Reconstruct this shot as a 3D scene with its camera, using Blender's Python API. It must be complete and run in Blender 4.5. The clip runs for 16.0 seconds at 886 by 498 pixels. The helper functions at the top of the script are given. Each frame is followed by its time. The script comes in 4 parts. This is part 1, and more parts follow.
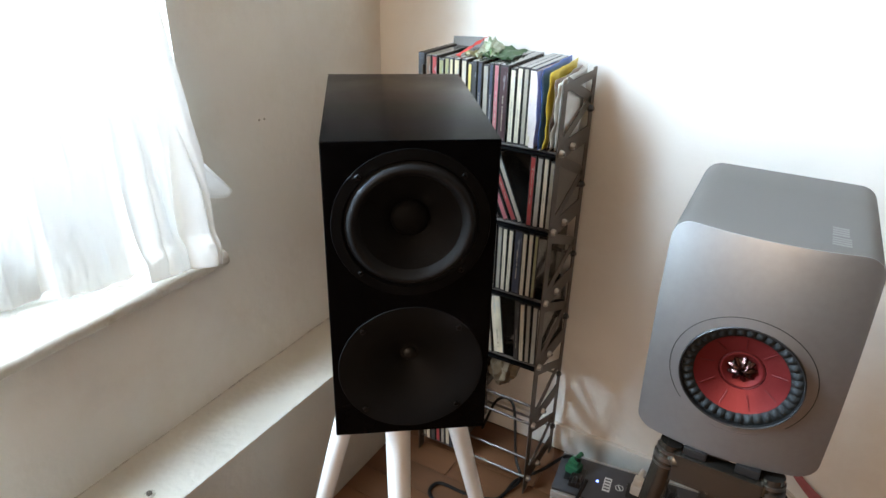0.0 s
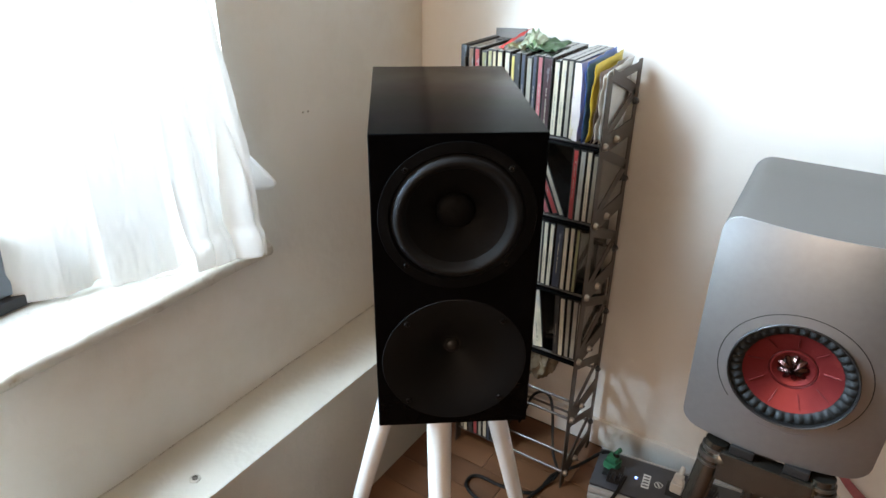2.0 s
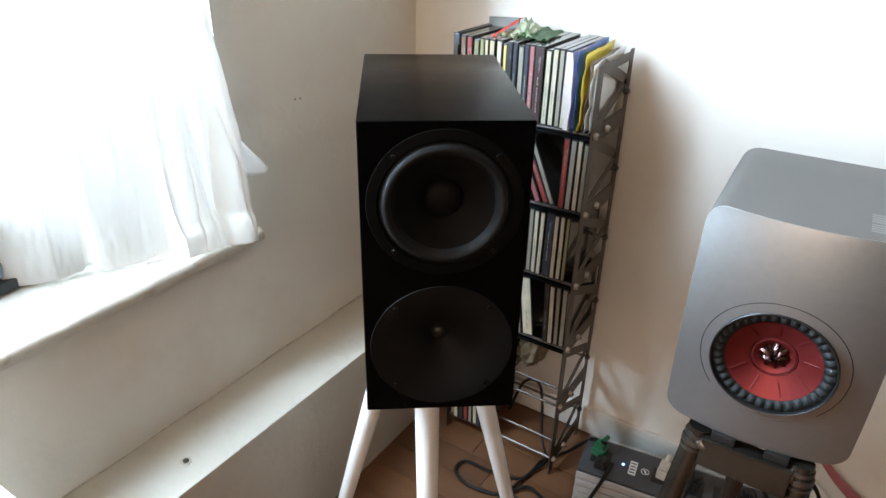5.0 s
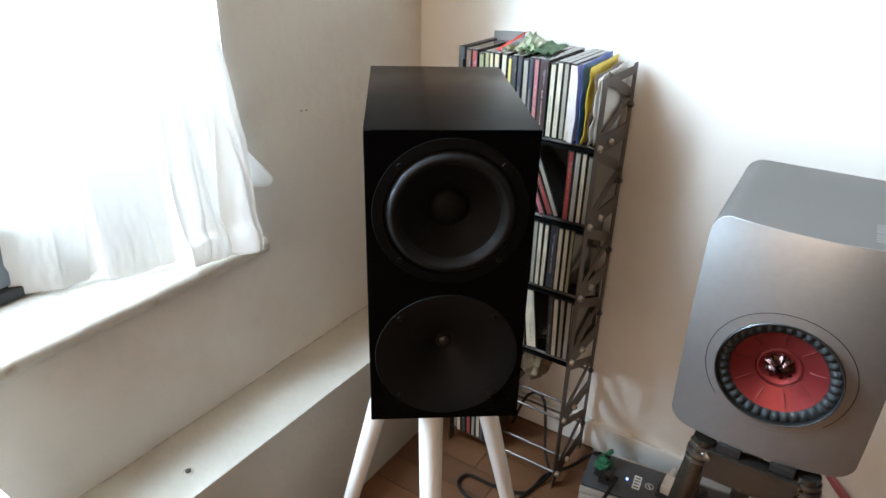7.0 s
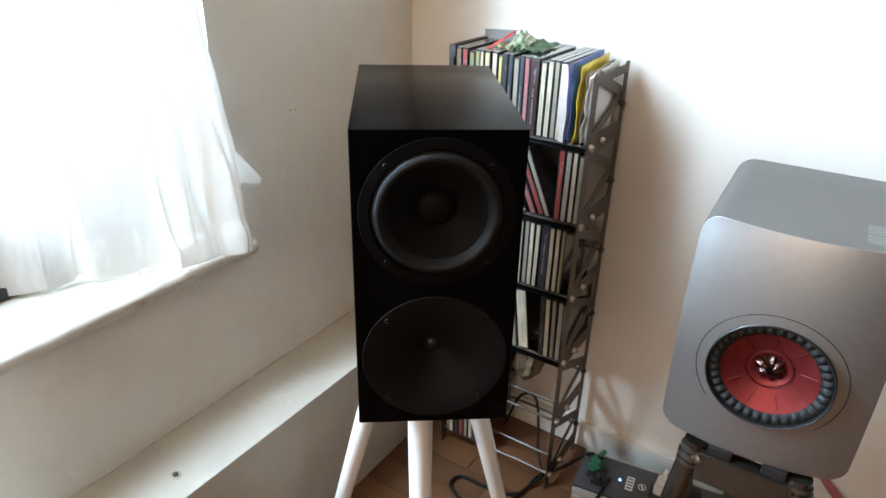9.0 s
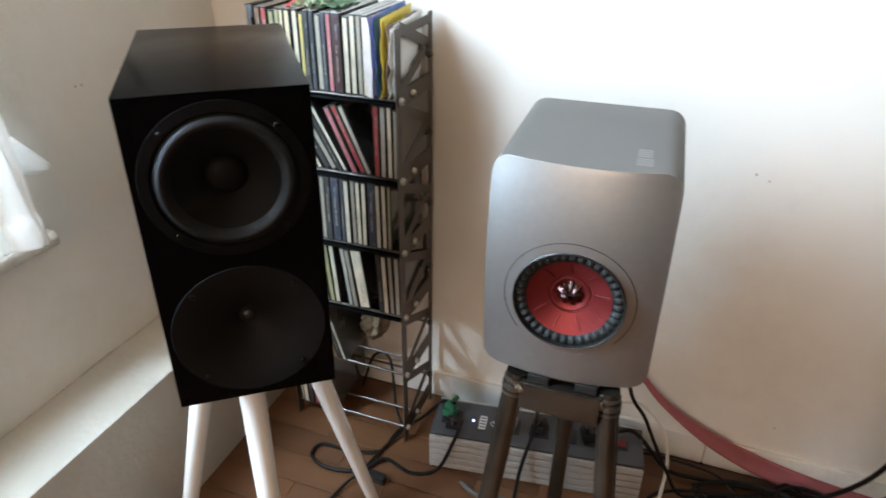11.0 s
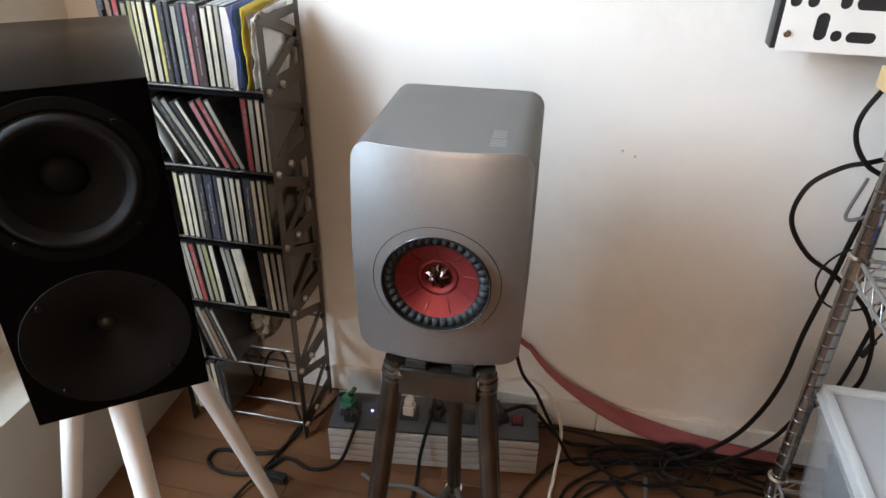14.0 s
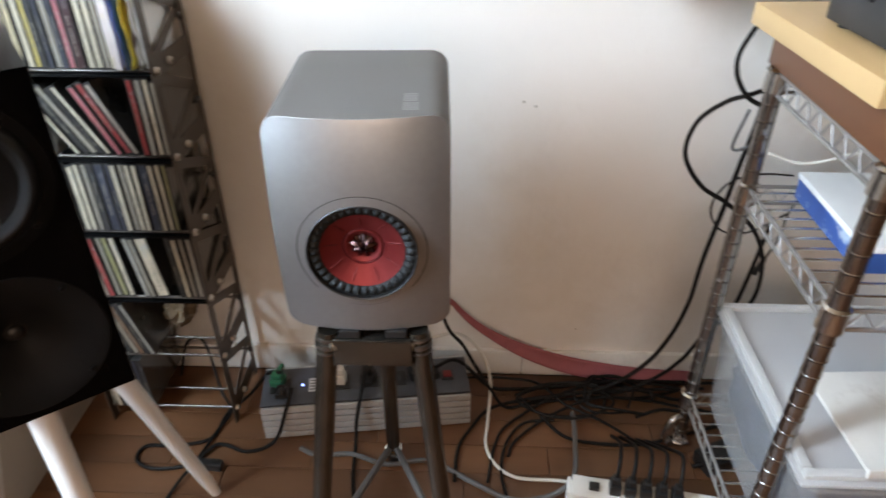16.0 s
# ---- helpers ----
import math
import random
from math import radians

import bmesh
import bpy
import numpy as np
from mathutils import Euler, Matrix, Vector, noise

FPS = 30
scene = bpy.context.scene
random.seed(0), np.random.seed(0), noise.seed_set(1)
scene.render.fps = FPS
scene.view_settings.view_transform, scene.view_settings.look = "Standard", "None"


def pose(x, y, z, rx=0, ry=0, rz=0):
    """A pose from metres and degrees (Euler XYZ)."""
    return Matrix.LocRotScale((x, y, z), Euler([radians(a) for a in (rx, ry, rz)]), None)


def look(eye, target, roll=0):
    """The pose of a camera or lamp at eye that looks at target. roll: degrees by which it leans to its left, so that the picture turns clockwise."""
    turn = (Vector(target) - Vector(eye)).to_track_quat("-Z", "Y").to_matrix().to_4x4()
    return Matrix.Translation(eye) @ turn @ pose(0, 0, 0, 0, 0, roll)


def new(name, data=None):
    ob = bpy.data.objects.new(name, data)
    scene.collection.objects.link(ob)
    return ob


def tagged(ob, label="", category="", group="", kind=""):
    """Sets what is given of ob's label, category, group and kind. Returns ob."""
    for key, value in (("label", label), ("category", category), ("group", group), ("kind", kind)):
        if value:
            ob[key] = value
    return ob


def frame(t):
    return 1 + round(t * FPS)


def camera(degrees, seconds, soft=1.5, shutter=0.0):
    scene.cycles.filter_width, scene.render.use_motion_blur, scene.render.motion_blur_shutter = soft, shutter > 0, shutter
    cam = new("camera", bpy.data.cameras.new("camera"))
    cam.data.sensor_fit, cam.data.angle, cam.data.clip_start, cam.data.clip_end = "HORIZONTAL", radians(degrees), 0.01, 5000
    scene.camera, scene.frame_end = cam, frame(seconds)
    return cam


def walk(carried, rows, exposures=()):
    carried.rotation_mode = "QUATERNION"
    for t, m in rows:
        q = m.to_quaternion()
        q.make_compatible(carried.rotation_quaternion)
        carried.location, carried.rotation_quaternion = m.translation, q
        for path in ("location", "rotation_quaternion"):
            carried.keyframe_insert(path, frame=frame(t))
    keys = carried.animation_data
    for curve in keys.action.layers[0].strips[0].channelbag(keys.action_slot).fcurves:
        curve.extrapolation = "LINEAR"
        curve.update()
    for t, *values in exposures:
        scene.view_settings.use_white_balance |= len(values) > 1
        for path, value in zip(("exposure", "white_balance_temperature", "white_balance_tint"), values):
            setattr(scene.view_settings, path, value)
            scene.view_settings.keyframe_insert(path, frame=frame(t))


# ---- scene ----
cam = camera(66.4, 16.0, shutter=0.5)
PATH = [
    (0, (0.8127, -1.1461, 1.0598), (-0.0787, 0.4100, 0.1733), 1.44),
    (0.5, (0.8141, -1.1477, 1.0617), (-0.0796, 0.4060, 0.1756), 1.29),
    (1, (0.8113, -1.1516, 1.0615), (-0.1083, 0.3884, 0.1753), 0.91),
    (1.5, (0.8057, -1.1538, 1.0596), (-0.1504, 0.3600, 0.1688), 0.64),
    (2, (0.8011, -1.1533, 1.0599), (-0.1661, 0.3429, 0.1529), 0.66),
    (2.5, (0.8028, -1.1553, 1.0597), (-0.1663, 0.3343, 0.1436), 0.80),
    (3, (0.8047, -1.1558, 1.0590), (-0.1554, 0.3304, 0.1281), 0.74),
    (3.5, (0.8076, -1.1528, 1.0641), (-0.1527, 0.3240, 0.1167), 0.65),
    (4, (0.8104, -1.1529, 1.0647), (-0.1307, 0.3341, 0.1128), 1.31),
    (6.5, (0.8140, -1.1606, 1.0545), (-0.1541, 0.3399, 0.1542), 1.44),
    (7, (0.8138, -1.1619, 1.0552), (-0.1544, 0.3433, 0.1621), 1.54),
    (7.5, (0.8116, -1.1628, 1.0539), (-0.1582, 0.3432, 0.1638), 1.73),
    (8, (0.8121, -1.1611, 1.0541), (-0.1614, 0.3418, 0.1617), 1.74),
    (10.3, (0.8463, -1.1330, 1.0507), (0.0452, 0.4469, 0.1239), 0.41),
    (10.5, (0.8550, -1.1316, 1.0496), (0.1127, 0.4700, 0.1093), 0.49),
    (11, (0.8809, -1.1149, 1.0431), (0.2823, 0.5231, 0.0637), 0.59),
    (11.5, (0.9066, -1.1109, 1.0405), (0.3970, 0.5481, 0.0477), 0.37),
    (12, (0.9230, -1.1050, 1.0421), (0.4895, 0.5756, 0.0488), 0.69),
    (12.5, (0.9310, -1.0989, 1.0393), (0.5760, 0.5994, 0.0435), 0.95),
    (13, (0.9361, -1.0950, 1.0372), (0.6104, 0.6033, 0.0330), 1.05),
    (13.5, (0.9338, -1.0968, 1.0396), (0.5916, 0.5992, 0.0363), 1.00),
    (14, (0.9348, -1.0998, 1.0400), (0.5768, 0.5944, 0.0394), 0.95),
    (14.5, (0.9331, -1.1014, 1.0389), (0.5674, 0.5929, 0.0404), 1.20),
    (15, (0.9308, -1.1042, 1.0388), (0.5652, 0.5856, 0.0331), 1.27),
    (15.5, (0.9171, -1.1061, 1.0412), (0.6213, 0.5764, 0.0015), 0.61),
    (15.7, (0.9060, -1.1130, 1.0405), (0.6970, 0.5645, -0.0270), 0.05),
    (16, (0.9119, -1.1036, 1.0469), (0.8447, 0.5646, -0.0546), -0.17),
]
LIGHTNESS = [(0, 0.03, 7100, 16), (8, 0.03, 7100, 16), (10.5, 0.11, 7150, 16), (11.5, 0.04, 7200, 17), (12.5, -0.05, 7450, 21), (13.5, -0.16, 7500, 21), (15, -0.28, 7500, 21), (16, -0.13, 7450, 21)]
walk(cam, [(t, look(eye, target, roll)) for t, eye, target, roll in PATH], LIGHTNESS)

import itertools

# ---- world and light ----
world = bpy.data.worlds.new("sky")
scene.world = world
world.use_nodes = True
wn = world.node_tree
sky = wn.nodes.new("ShaderNodeTexSky")
sky.sky_type, sky.sun_disc = "NISHITA", False
sky.sun_elevation, sky.sun_rotation = radians(48), radians(200)
wn.links.new(sky.outputs[0], wn.nodes["Background"].inputs[0])
wn.nodes["Background"].inputs[1].default_value = 0.15


def area(name, m, sx, sy, watts, colour):
    d = bpy.data.lights.new(name, "AREA")
    d.shape, d.size, d.size_y, d.energy, d.color = "RECTANGLE", sx, sy, watts, colour
    ob = new(name, d)
    ob.matrix_world = m
    return ob


# sky light that fills the opening of the curtained window
area("window_light", look((-0.31, -0.99, 1.62), (0.9, -0.60, 0.95)), 0.88, 1.16, 60, (0.56, 0.785, 1.0))
# the bare gap of the window, beside the gathered curtain
area("bare_gap_light", look((-0.22, -1.09, 1.27), (0.70, 0.03, 0.70)), 0.18, 0.94, 35, (0.48, 0.745, 1.0))
# added soft fill from behind the camera, warm like light bounced in a room
area("warm_fill_light", look((0.80, -3.06, 1.40), (0.80, 0.0, 0.80)), 1.60, 1.00, 18.5, (1.0, 0.75, 0.50))


# ---- materials ----
def mat(name, colour, rough=0.5, metal=0.0, vary=0.12, scale=8.0, bump=0.0, bscale=60.0, dirt=None, dirt_scale=3.0,
        dirt_at=(0.55, 0.75), stretch=(1, 1, 1), coat=0.0, spec=0.5, rvary=0.08, per_object=0.0):
    m = bpy.data.materials.new(name)
    m.use_nodes = True
    nt = m.node_tree
    b = nt.nodes["Principled BSDF"]
    b.inputs["Roughness"].default_value, b.inputs["Metallic"].default_value = rough, metal
    b.inputs["Coat Weight"].default_value, b.inputs["Specular IOR Level"].default_value = coat, spec
    tc = nt.nodes.new("ShaderNodeTexCoord")
    mp = nt.nodes.new("ShaderNodeMapping")
    mp.inputs["Scale"].default_value = stretch
    nt.links.new(tc.outputs["Object"], mp.inputs["Vector"])
    n1 = nt.nodes.new("ShaderNodeTexNoise")
    n1.inputs["Scale"].default_value, n1.inputs["Detail"].default_value = scale, 6
    nt.links.new(mp.outputs[0], n1.inputs["Vector"])
    r = nt.nodes.new("ShaderNodeValToRGB")
    c = colour
    r.color_ramp.elements[0].position, r.color_ramp.elements[1].position = 0.3, 0.7
    r.color_ramp.elements[0].color = tuple(max(0, v * (1 - vary)) for v in c) + (1,)
    r.color_ramp.elements[1].color = tuple(min(1, v * (1 + vary)) for v in c) + (1,)
    nt.links.new(n1.outputs["Fac"], r.inputs["Fac"])
    out = r.outputs[0]
    if dirt:
        n2 = nt.nodes.new("ShaderNodeTexNoise")
        n2.inputs["Scale"].default_value, n2.inputs["Detail"].default_value = dirt_scale, 9
        n2.inputs["Roughness"].default_value = 0.65
        nt.links.new(mp.outputs[0], n2.inputs["Vector"])
        f = nt.nodes.new("ShaderNodeMapRange")
        f.inputs[1].default_value, f.inputs[2].default_value = dirt_at
        nt.links.new(n2.outputs["Fac"], f.inputs[0])
        mx = nt.nodes.new("ShaderNodeMix")
        mx.data_type = "RGBA"
        nt.links.new(f.outputs[0], mx.inputs["Factor"])
        nt.links.new(out, mx.inputs["A"])
        mx.inputs["B"].default_value = (*dirt, 1)
        out = mx.outputs["Result"]
    if per_object:
        oi = nt.nodes.new("ShaderNodeObjectInfo")
        mr = nt.nodes.new("ShaderNodeMapRange")
        mr.inputs[3].default_value, mr.inputs[4].default_value = 1 - per_object, 1 + per_object
        nt.links.new(oi.outputs["Random"], mr.inputs[0])
        hv = nt.nodes.new("ShaderNodeHueSaturation")
        nt.links.new(mr.outputs[0], hv.inputs["Value"])
        nt.links.new(out, hv.inputs["Color"])
        out = hv.outputs[0]
    nt.links.new(out, b.inputs["Base Color"])
    rr = nt.nodes.new("ShaderNodeMapRange")
    rr.inputs[3].default_value, rr.inputs[4].default_value = max(0.02, rough - rvary), min(1, rough + rvary)
    nt.links.new(n1.outputs["Fac"], rr.inputs[0])
    nt.links.new(rr.outputs[0], b.inputs["Roughness"])
    if bump:
        n3 = nt.nodes.new("ShaderNodeTexNoise")
        n3.inputs["Scale"].default_value, n3.inputs["Detail"].default_value = bscale, 5
        nt.links.new(mp.outputs[0], n3.inputs["Vector"])
        bp = nt.nodes.new("ShaderNodeBump")
        bp.inputs["Strength"].default_value, bp.inputs["Distance"].default_value = bump, 0.004
        nt.links.new(n3.outputs["Fac"], bp.inputs["Height"])
        nt.links.new(bp.outputs[0], b.inputs["Normal"])
    return m


def see_through(name, colour, share, rough=0.35, bump=0.0):
    """Thin milky plastic or cloth: part passes straight or scattered."""
    m = bpy.data.materials.new(name)
    m.use_nodes = True
    nt = m.node_tree
    b = nt.nodes["Principled BSDF"]
    b.inputs["Base Color"].default_value, b.inputs["Roughness"].default_value = (*colour, 1), rough
    t = nt.nodes.new("ShaderNodeBsdfTranslucent")
    t.inputs[0].default_value = (*colour, 1)
    p = nt.nodes.new("ShaderNodeBsdfTransparent")
    p.inputs[0].default_value = (*colour, 1)
    a, c = nt.nodes.new("ShaderNodeMixShader"), nt.nodes.new("ShaderNodeMixShader")
    a.inputs[0].default_value, c.inputs[0].default_value = share
    nt.links.new(b.outputs[0], a.inputs[1]), nt.links.new(t.outputs[0], a.inputs[2])
    nt.links.new(a.outputs[0], c.inputs[1]), nt.links.new(p.outputs[0], c.inputs[2])
    nt.links.new(c.outputs[0], nt.nodes["Material Output"].inputs[0])
    n = nt.nodes.new("ShaderNodeTexNoise")
    n.inputs["Scale"].default_value = 220
    bp = nt.nodes.new("ShaderNodeBump")
    bp.inputs["Strength"].default_value, bp.inputs["Distance"].default_value = bump, 0.002
    nt.links.new(n.outputs["Fac"], bp.inputs["Height"])
    nt.links.new(bp.outputs[0], b.inputs["Normal"])
    return m


M_WALL = mat("wall_paint", (0.77, 0.72, 0.65), 0.75, vary=0.04, scale=3, bump=0.25, bscale=45, dirt=(0.62, 0.54, 0.44), dirt_scale=2.2, dirt_at=(0.48, 0.82))
# cream darkened to hold the shade that the window lamp fails to leave
M_LEDGE = mat("ledge_shaded_paint", (0.58, 0.53, 0.45), 0.55, vary=0.05, scale=9, bump=0.3, bscale=70, dirt=(0.50, 0.45, 0.36), dirt_scale=14, dirt_at=(0.62, 0.86))
M_SILL = mat("sill_paint", (0.62, 0.57, 0.49), 0.55, vary=0.05, scale=9, bump=0.5, bscale=60, dirt=(0.42, 0.33, 0.24), dirt_scale=24, dirt_at=(0.56, 0.70))
M_BASE = mat("baseboard_paint", (0.72, 0.68, 0.61), 0.5, vary=0.05, scale=12, bump=0.2, bscale=80, dirt=(0.48, 0.42, 0.34), dirt_scale=10, dirt_at=(0.55, 0.85))
# unseen ceiling, its buff chosen to warm the light it throws back
M_CEIL = mat("ceiling_bounce_tint", (0.62, 0.46, 0.30), 0.8, vary=0.03)
M_WOOD = mat("floor_wood", (0.115, 0.046, 0.018), 0.42, vary=0.35, scale=14, bump=0.12, bscale=40, stretch=(0.16, 1, 1), dirt=(0.12, 0.055, 0.028), dirt_scale=9, dirt_at=(0.5, 0.8), per_object=0.22)
M_JOINT = mat("floor_joint", (0.05, 0.028, 0.016), 0.8)
M_CAULK = mat("old_caulk", (0.50, 0.45, 0.37), 0.8, vary=0.3, scale=60)
M_BLACK = mat("black_lacquer", (0.0018, 0.0018, 0.0021), 0.20, vary=0.15, scale=40, spec=0.05, rvary=0.05)
M_RING = mat("driver_frame_black", (0.003, 0.003, 0.0032), 0.5, vary=0.15, scale=60, spec=0.07)
M_CONE = mat("paper_cone_black", (0.0042, 0.0042, 0.0044), 0.6, vary=0.2, scale=70, bump=0.1, bscale=300, spec=0.09)
M_RUBBER = mat("rubber_surround", (0.008, 0.008, 0.0082), 0.5, vary=0.15, scale=50, spec=0.20)
M_GUIDE = mat("waveguide_black", (0.0062, 0.0062, 0.0062), 0.58, vary=0.12, scale=40, spec=0.12)
M_SCREW = mat("black_screw", (0.002, 0.002, 0.002), 0.30, spec=0.3)
M_DOME = mat("silk_dome", (0.006, 0.006, 0.006), 0.45)
M_TITAN = mat("titanium_grey_paint", (0.325, 0.326, 0.323), 0.40, metal=0.86, vary=0.03, scale=120, rvary=0.02)
# shell tone set apart from the baffle: darker, browner, far less metallic
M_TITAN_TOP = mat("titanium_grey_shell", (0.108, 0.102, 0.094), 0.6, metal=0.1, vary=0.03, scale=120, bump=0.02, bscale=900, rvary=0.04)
M_RED = mat("copper_red_cone", (0.175, 0.019, 0.019), 0.40, metal=0.65, vary=0.06, scale=50, rvary=0.04)
M_REDDARK = mat("copper_red_dark", (0.12, 0.012, 0.012), 0.5, metal=0.5)
M_COPPER = mat("polished_copper", (0.115, 0.060, 0.054), 0.24, metal=1.0, vary=0.05)
M_SURR = mat("teal_black_rubber", (0.012, 0.014, 0.0145), 0.6, vary=0.2, scale=60, spec=0.25)
M_LOGO = mat("pale_print", (0.165, 0.16, 0.15), 0.5)
M_WHITELEG = mat("white_painted_wood", (0.80, 0.78, 0.74), 0.35, vary=0.03, scale=20, dirt=(0.62, 0.56, 0.48), dirt_scale=12, dirt_at=(0.62, 0.9))
M_GUN = mat("gunmetal_tube", (0.115, 0.102, 0.084), 0.23, metal=0.92, vary=0.2, scale=22, rvary=0.1)
M_CHROME = mat("worn_chrome", (0.56, 0.54, 0.51), 0.22, metal=1.0, vary=0.12, scale=40, rvary=0.08)
M_CHROMEDK = mat("dull_chrome", (0.17, 0.15, 0.13), 0.42, metal=1.0, vary=0.2, scale=30)
M_STEEL = mat("grey_painted_steel", (0.072, 0.055, 0.041), 0.45, metal=0.3, vary=0.12, scale=25, bump=0.05, bscale=200)
M_NUT = mat("zinc_nut", (0.42, 0.39, 0.35), 0.35, metal=0.9)
M_CABLE = mat("black_cable", (0.0075, 0.0068, 0.006), 0.5, vary=0.2, scale=40, spec=0.18)
M_GREYCABLE = mat("grey_cable", (0.10, 0.097, 0.092), 0.55)
M_WHITECABLE = mat("white_cable", (0.62, 0.58, 0.50), 0.5, dirt=(0.45, 0.40, 0.32), dirt_scale=20)
M_PINK = mat("pink_ribbon_cable", (0.33, 0.095, 0.10), 0.55, vary=0.12, scale=30, bump=0.1, bscale=200)
M_PDU = mat("aluminium_rib", (0.44, 0.42, 0.39), 0.4, metal=0.35, vary=0.06, scale=40, dirt=(0.42, 0.38, 0.33), dirt_scale=16)
M_PDUTOP = mat("dark_grey_panel", (0.055, 0.056, 0.062), 0.5, vary=0.15, scale=30)
M_PLASTICBLK = mat("black_plastic", (0.010, 0.010, 0.010), 0.4)
M_PLASTICWHT = mat("white_plastic", (0.66, 0.63, 0.57), 0.4, dirt=(0.5, 0.45, 0.38), dirt_scale=15)
M_GREEN = mat("green_plastic", (0.012, 0.11, 0.05), 0.45)
M_REDSW = mat("red_switch", (0.16, 0.012, 0.014), 0.35)
M_PLATE = mat("white_faceplate", (0.80, 0.77, 0.71), 0.35, vary=0.02)
M_PLATESIDE = mat("dark_grey_case", (0.018, 0.019, 0.021), 0.4)
M_PINE = mat("pine_board", (0.54, 0.35, 0.165), 0.45, vary=0.14, scale=10, stretch=(1, 0.12, 1), bump=0.05, bscale=60)
M_WALNUT = mat("brown_board", (0.130, 0.048, 0.021), 0.4, vary=0.3, scale=12, stretch=(1, 0.15, 1))
M_BLUE = mat("blue_card", (0.022, 0.075, 0.25), 0.4, vary=0.25, scale=18, dirt=(0.36, 0.44, 0.52), dirt_scale=16, dirt_at=(0.55, 0.62))
M_CARDW = mat("white_card", (0.70, 0.69, 0.66), 0.5, vary=0.06, scale=14)
M_CLOTH = see_through("white_cotton", (0.90, 0.88, 0.85), (0.56, 0.0), 0.85, 0.10)
M_BIN = see_through("milky_plastic", (0.93, 0.93, 0.92), (0.40, 0.82), 0.20, 0.0)
M_BINLID = see_through("frosted_lid_plastic", (0.94, 0.94, 0.93), (0.35, 0.54), 0.20, 0.05)
M_BINRIM = see_through("milky_rim_plastic", (0.90, 0.90, 0.88), (0.35, 0.45), 0.3, 0.0)
M_WIRE = mat("dull_wire", (0.36, 0.34, 0.32), 0.5, metal=0.8, vary=0.15, scale=40)
M_POST = mat("post_chrome", (0.34, 0.32, 0.30), 0.24, metal=1.0, vary=0.12, scale=40, rvary=0.08)
M_DARKSTUFF = mat("dark_blue_grey_cloth", (0.05, 0.06, 0.085), 0.7, vary=0.5, scale=18)
M_FRAME = mat("window_frame_grey", (0.16, 0.19, 0.23), 0.45, vary=0.1)
M_FRAMEDK = mat("window_frame_dark", (0.025, 0.027, 0.03), 0.5)
M_PAPER = mat("creased_paper", (0.68, 0.66, 0.58), 0.6, vary=0.1, scale=30)
M_LEAFGREEN = mat("green_sleeve", (0.03, 0.085, 0.028), 0.5, vary=0.3, scale=20)
M_LED = bpy.data.materials.new("blue_led")
M_LED.use_nodes = True
M_LED.node_tree.nodes["Principled BSDF"].inputs["Emission Color"].default_value = (0.14, 0.28, 1, 1)
M_LED.node_tree.nodes["Principled BSDF"].inputs["Emission Strength"].default_value = 5
M_GLASS = bpy.data.materials.new("window_glass")
M_GLASS.use_nodes = True
M_GLASS.node_tree.nodes["Principled BSDF"].inputs["Transmission Weight"].default_value = 1
M_GLASS.node_tree.nodes["Principled BSDF"].inputs["Roughness"].default_value = 0.0


# ---- mesh helpers ----
def mesh_of(name, bm, material, smooth=False):
    bmesh.ops.recalc_face_normals(bm, faces=bm.faces)
    me = bpy.data.meshes.new(name)
    bm.to_mesh(me)
    bm.free()
    me.materials.append(material)
    if smooth:
        for p in me.polygons:
            p.use_smooth = True
        me.set_sharp_from_angle(angle=radians(35))
    return me


def part(name, bm, material, parent=None, label="", smooth=True):
    ob = new(name, mesh_of(name, bm, material, smooth))
    ob.parent = parent
    if label:
        ob["label"] = label
    return ob


def thing(name, m, label, category, group="", kind=""):
    ob = new(name)
    ob.empty_display_size = 0.05
    ob.matrix_world = m
    return tagged(ob, label, category, group, kind)


def solo(name, bm, material, label, category, kind="", group="", smooth=True, m=None):
    ob = part(name, bm, material, None, "", smooth)
    if m:
        ob.matrix_world = m
    return tagged(ob, label, category, group, kind)


def box(x0, x1, y0, y1, z0, z1, bevel=0.0, bm=None, m=None):
    own = bmesh.new()
    v = [own.verts.new((x, y, z)) for x in (x0, x1) for y in (y0, y1) for z in (z0, z1)]
    for f in ((0, 1, 3, 2), (4, 6, 7, 5), (0, 4, 5, 1), (2, 3, 7, 6), (0, 2, 6, 4), (1, 5, 7, 3)):
        own.faces.new([v[i] for i in f])
    if bevel:
        bmesh.ops.bevel(own, geom=list(own.edges), offset=bevel, segments=2, profile=0.6, affect="EDGES")
    if m:
        own.transform(m)
    if bm is None:
        return own
    return merge(bm, own)


def merge(bm, own):
    keep = {v: bm.verts.new(v.co) for v in own.verts}
    for f in own.faces:
        try:
            bm.faces.new([keep[v] for v in f.verts])
        except ValueError:
            pass
    own.free()
    return bm


def rings_to(bm, rings, closed=True, cap0=False, cap1=False):
    """Skins a list of point rings."""
    vs = [[bm.verts.new(p) for p in ring] for ring in rings]
    n = len(vs[0])
    for a, b in zip(vs, vs[1:]):
        for i in range(n if closed else n - 1):
            j = (i + 1) % n
            bm.faces.new((a[i], a[j], b[j], b[i]))
    if cap0:
        bm.faces.new(vs[0])
    if cap1:
        bm.faces.new(list(reversed(vs[-1])))
    return bm


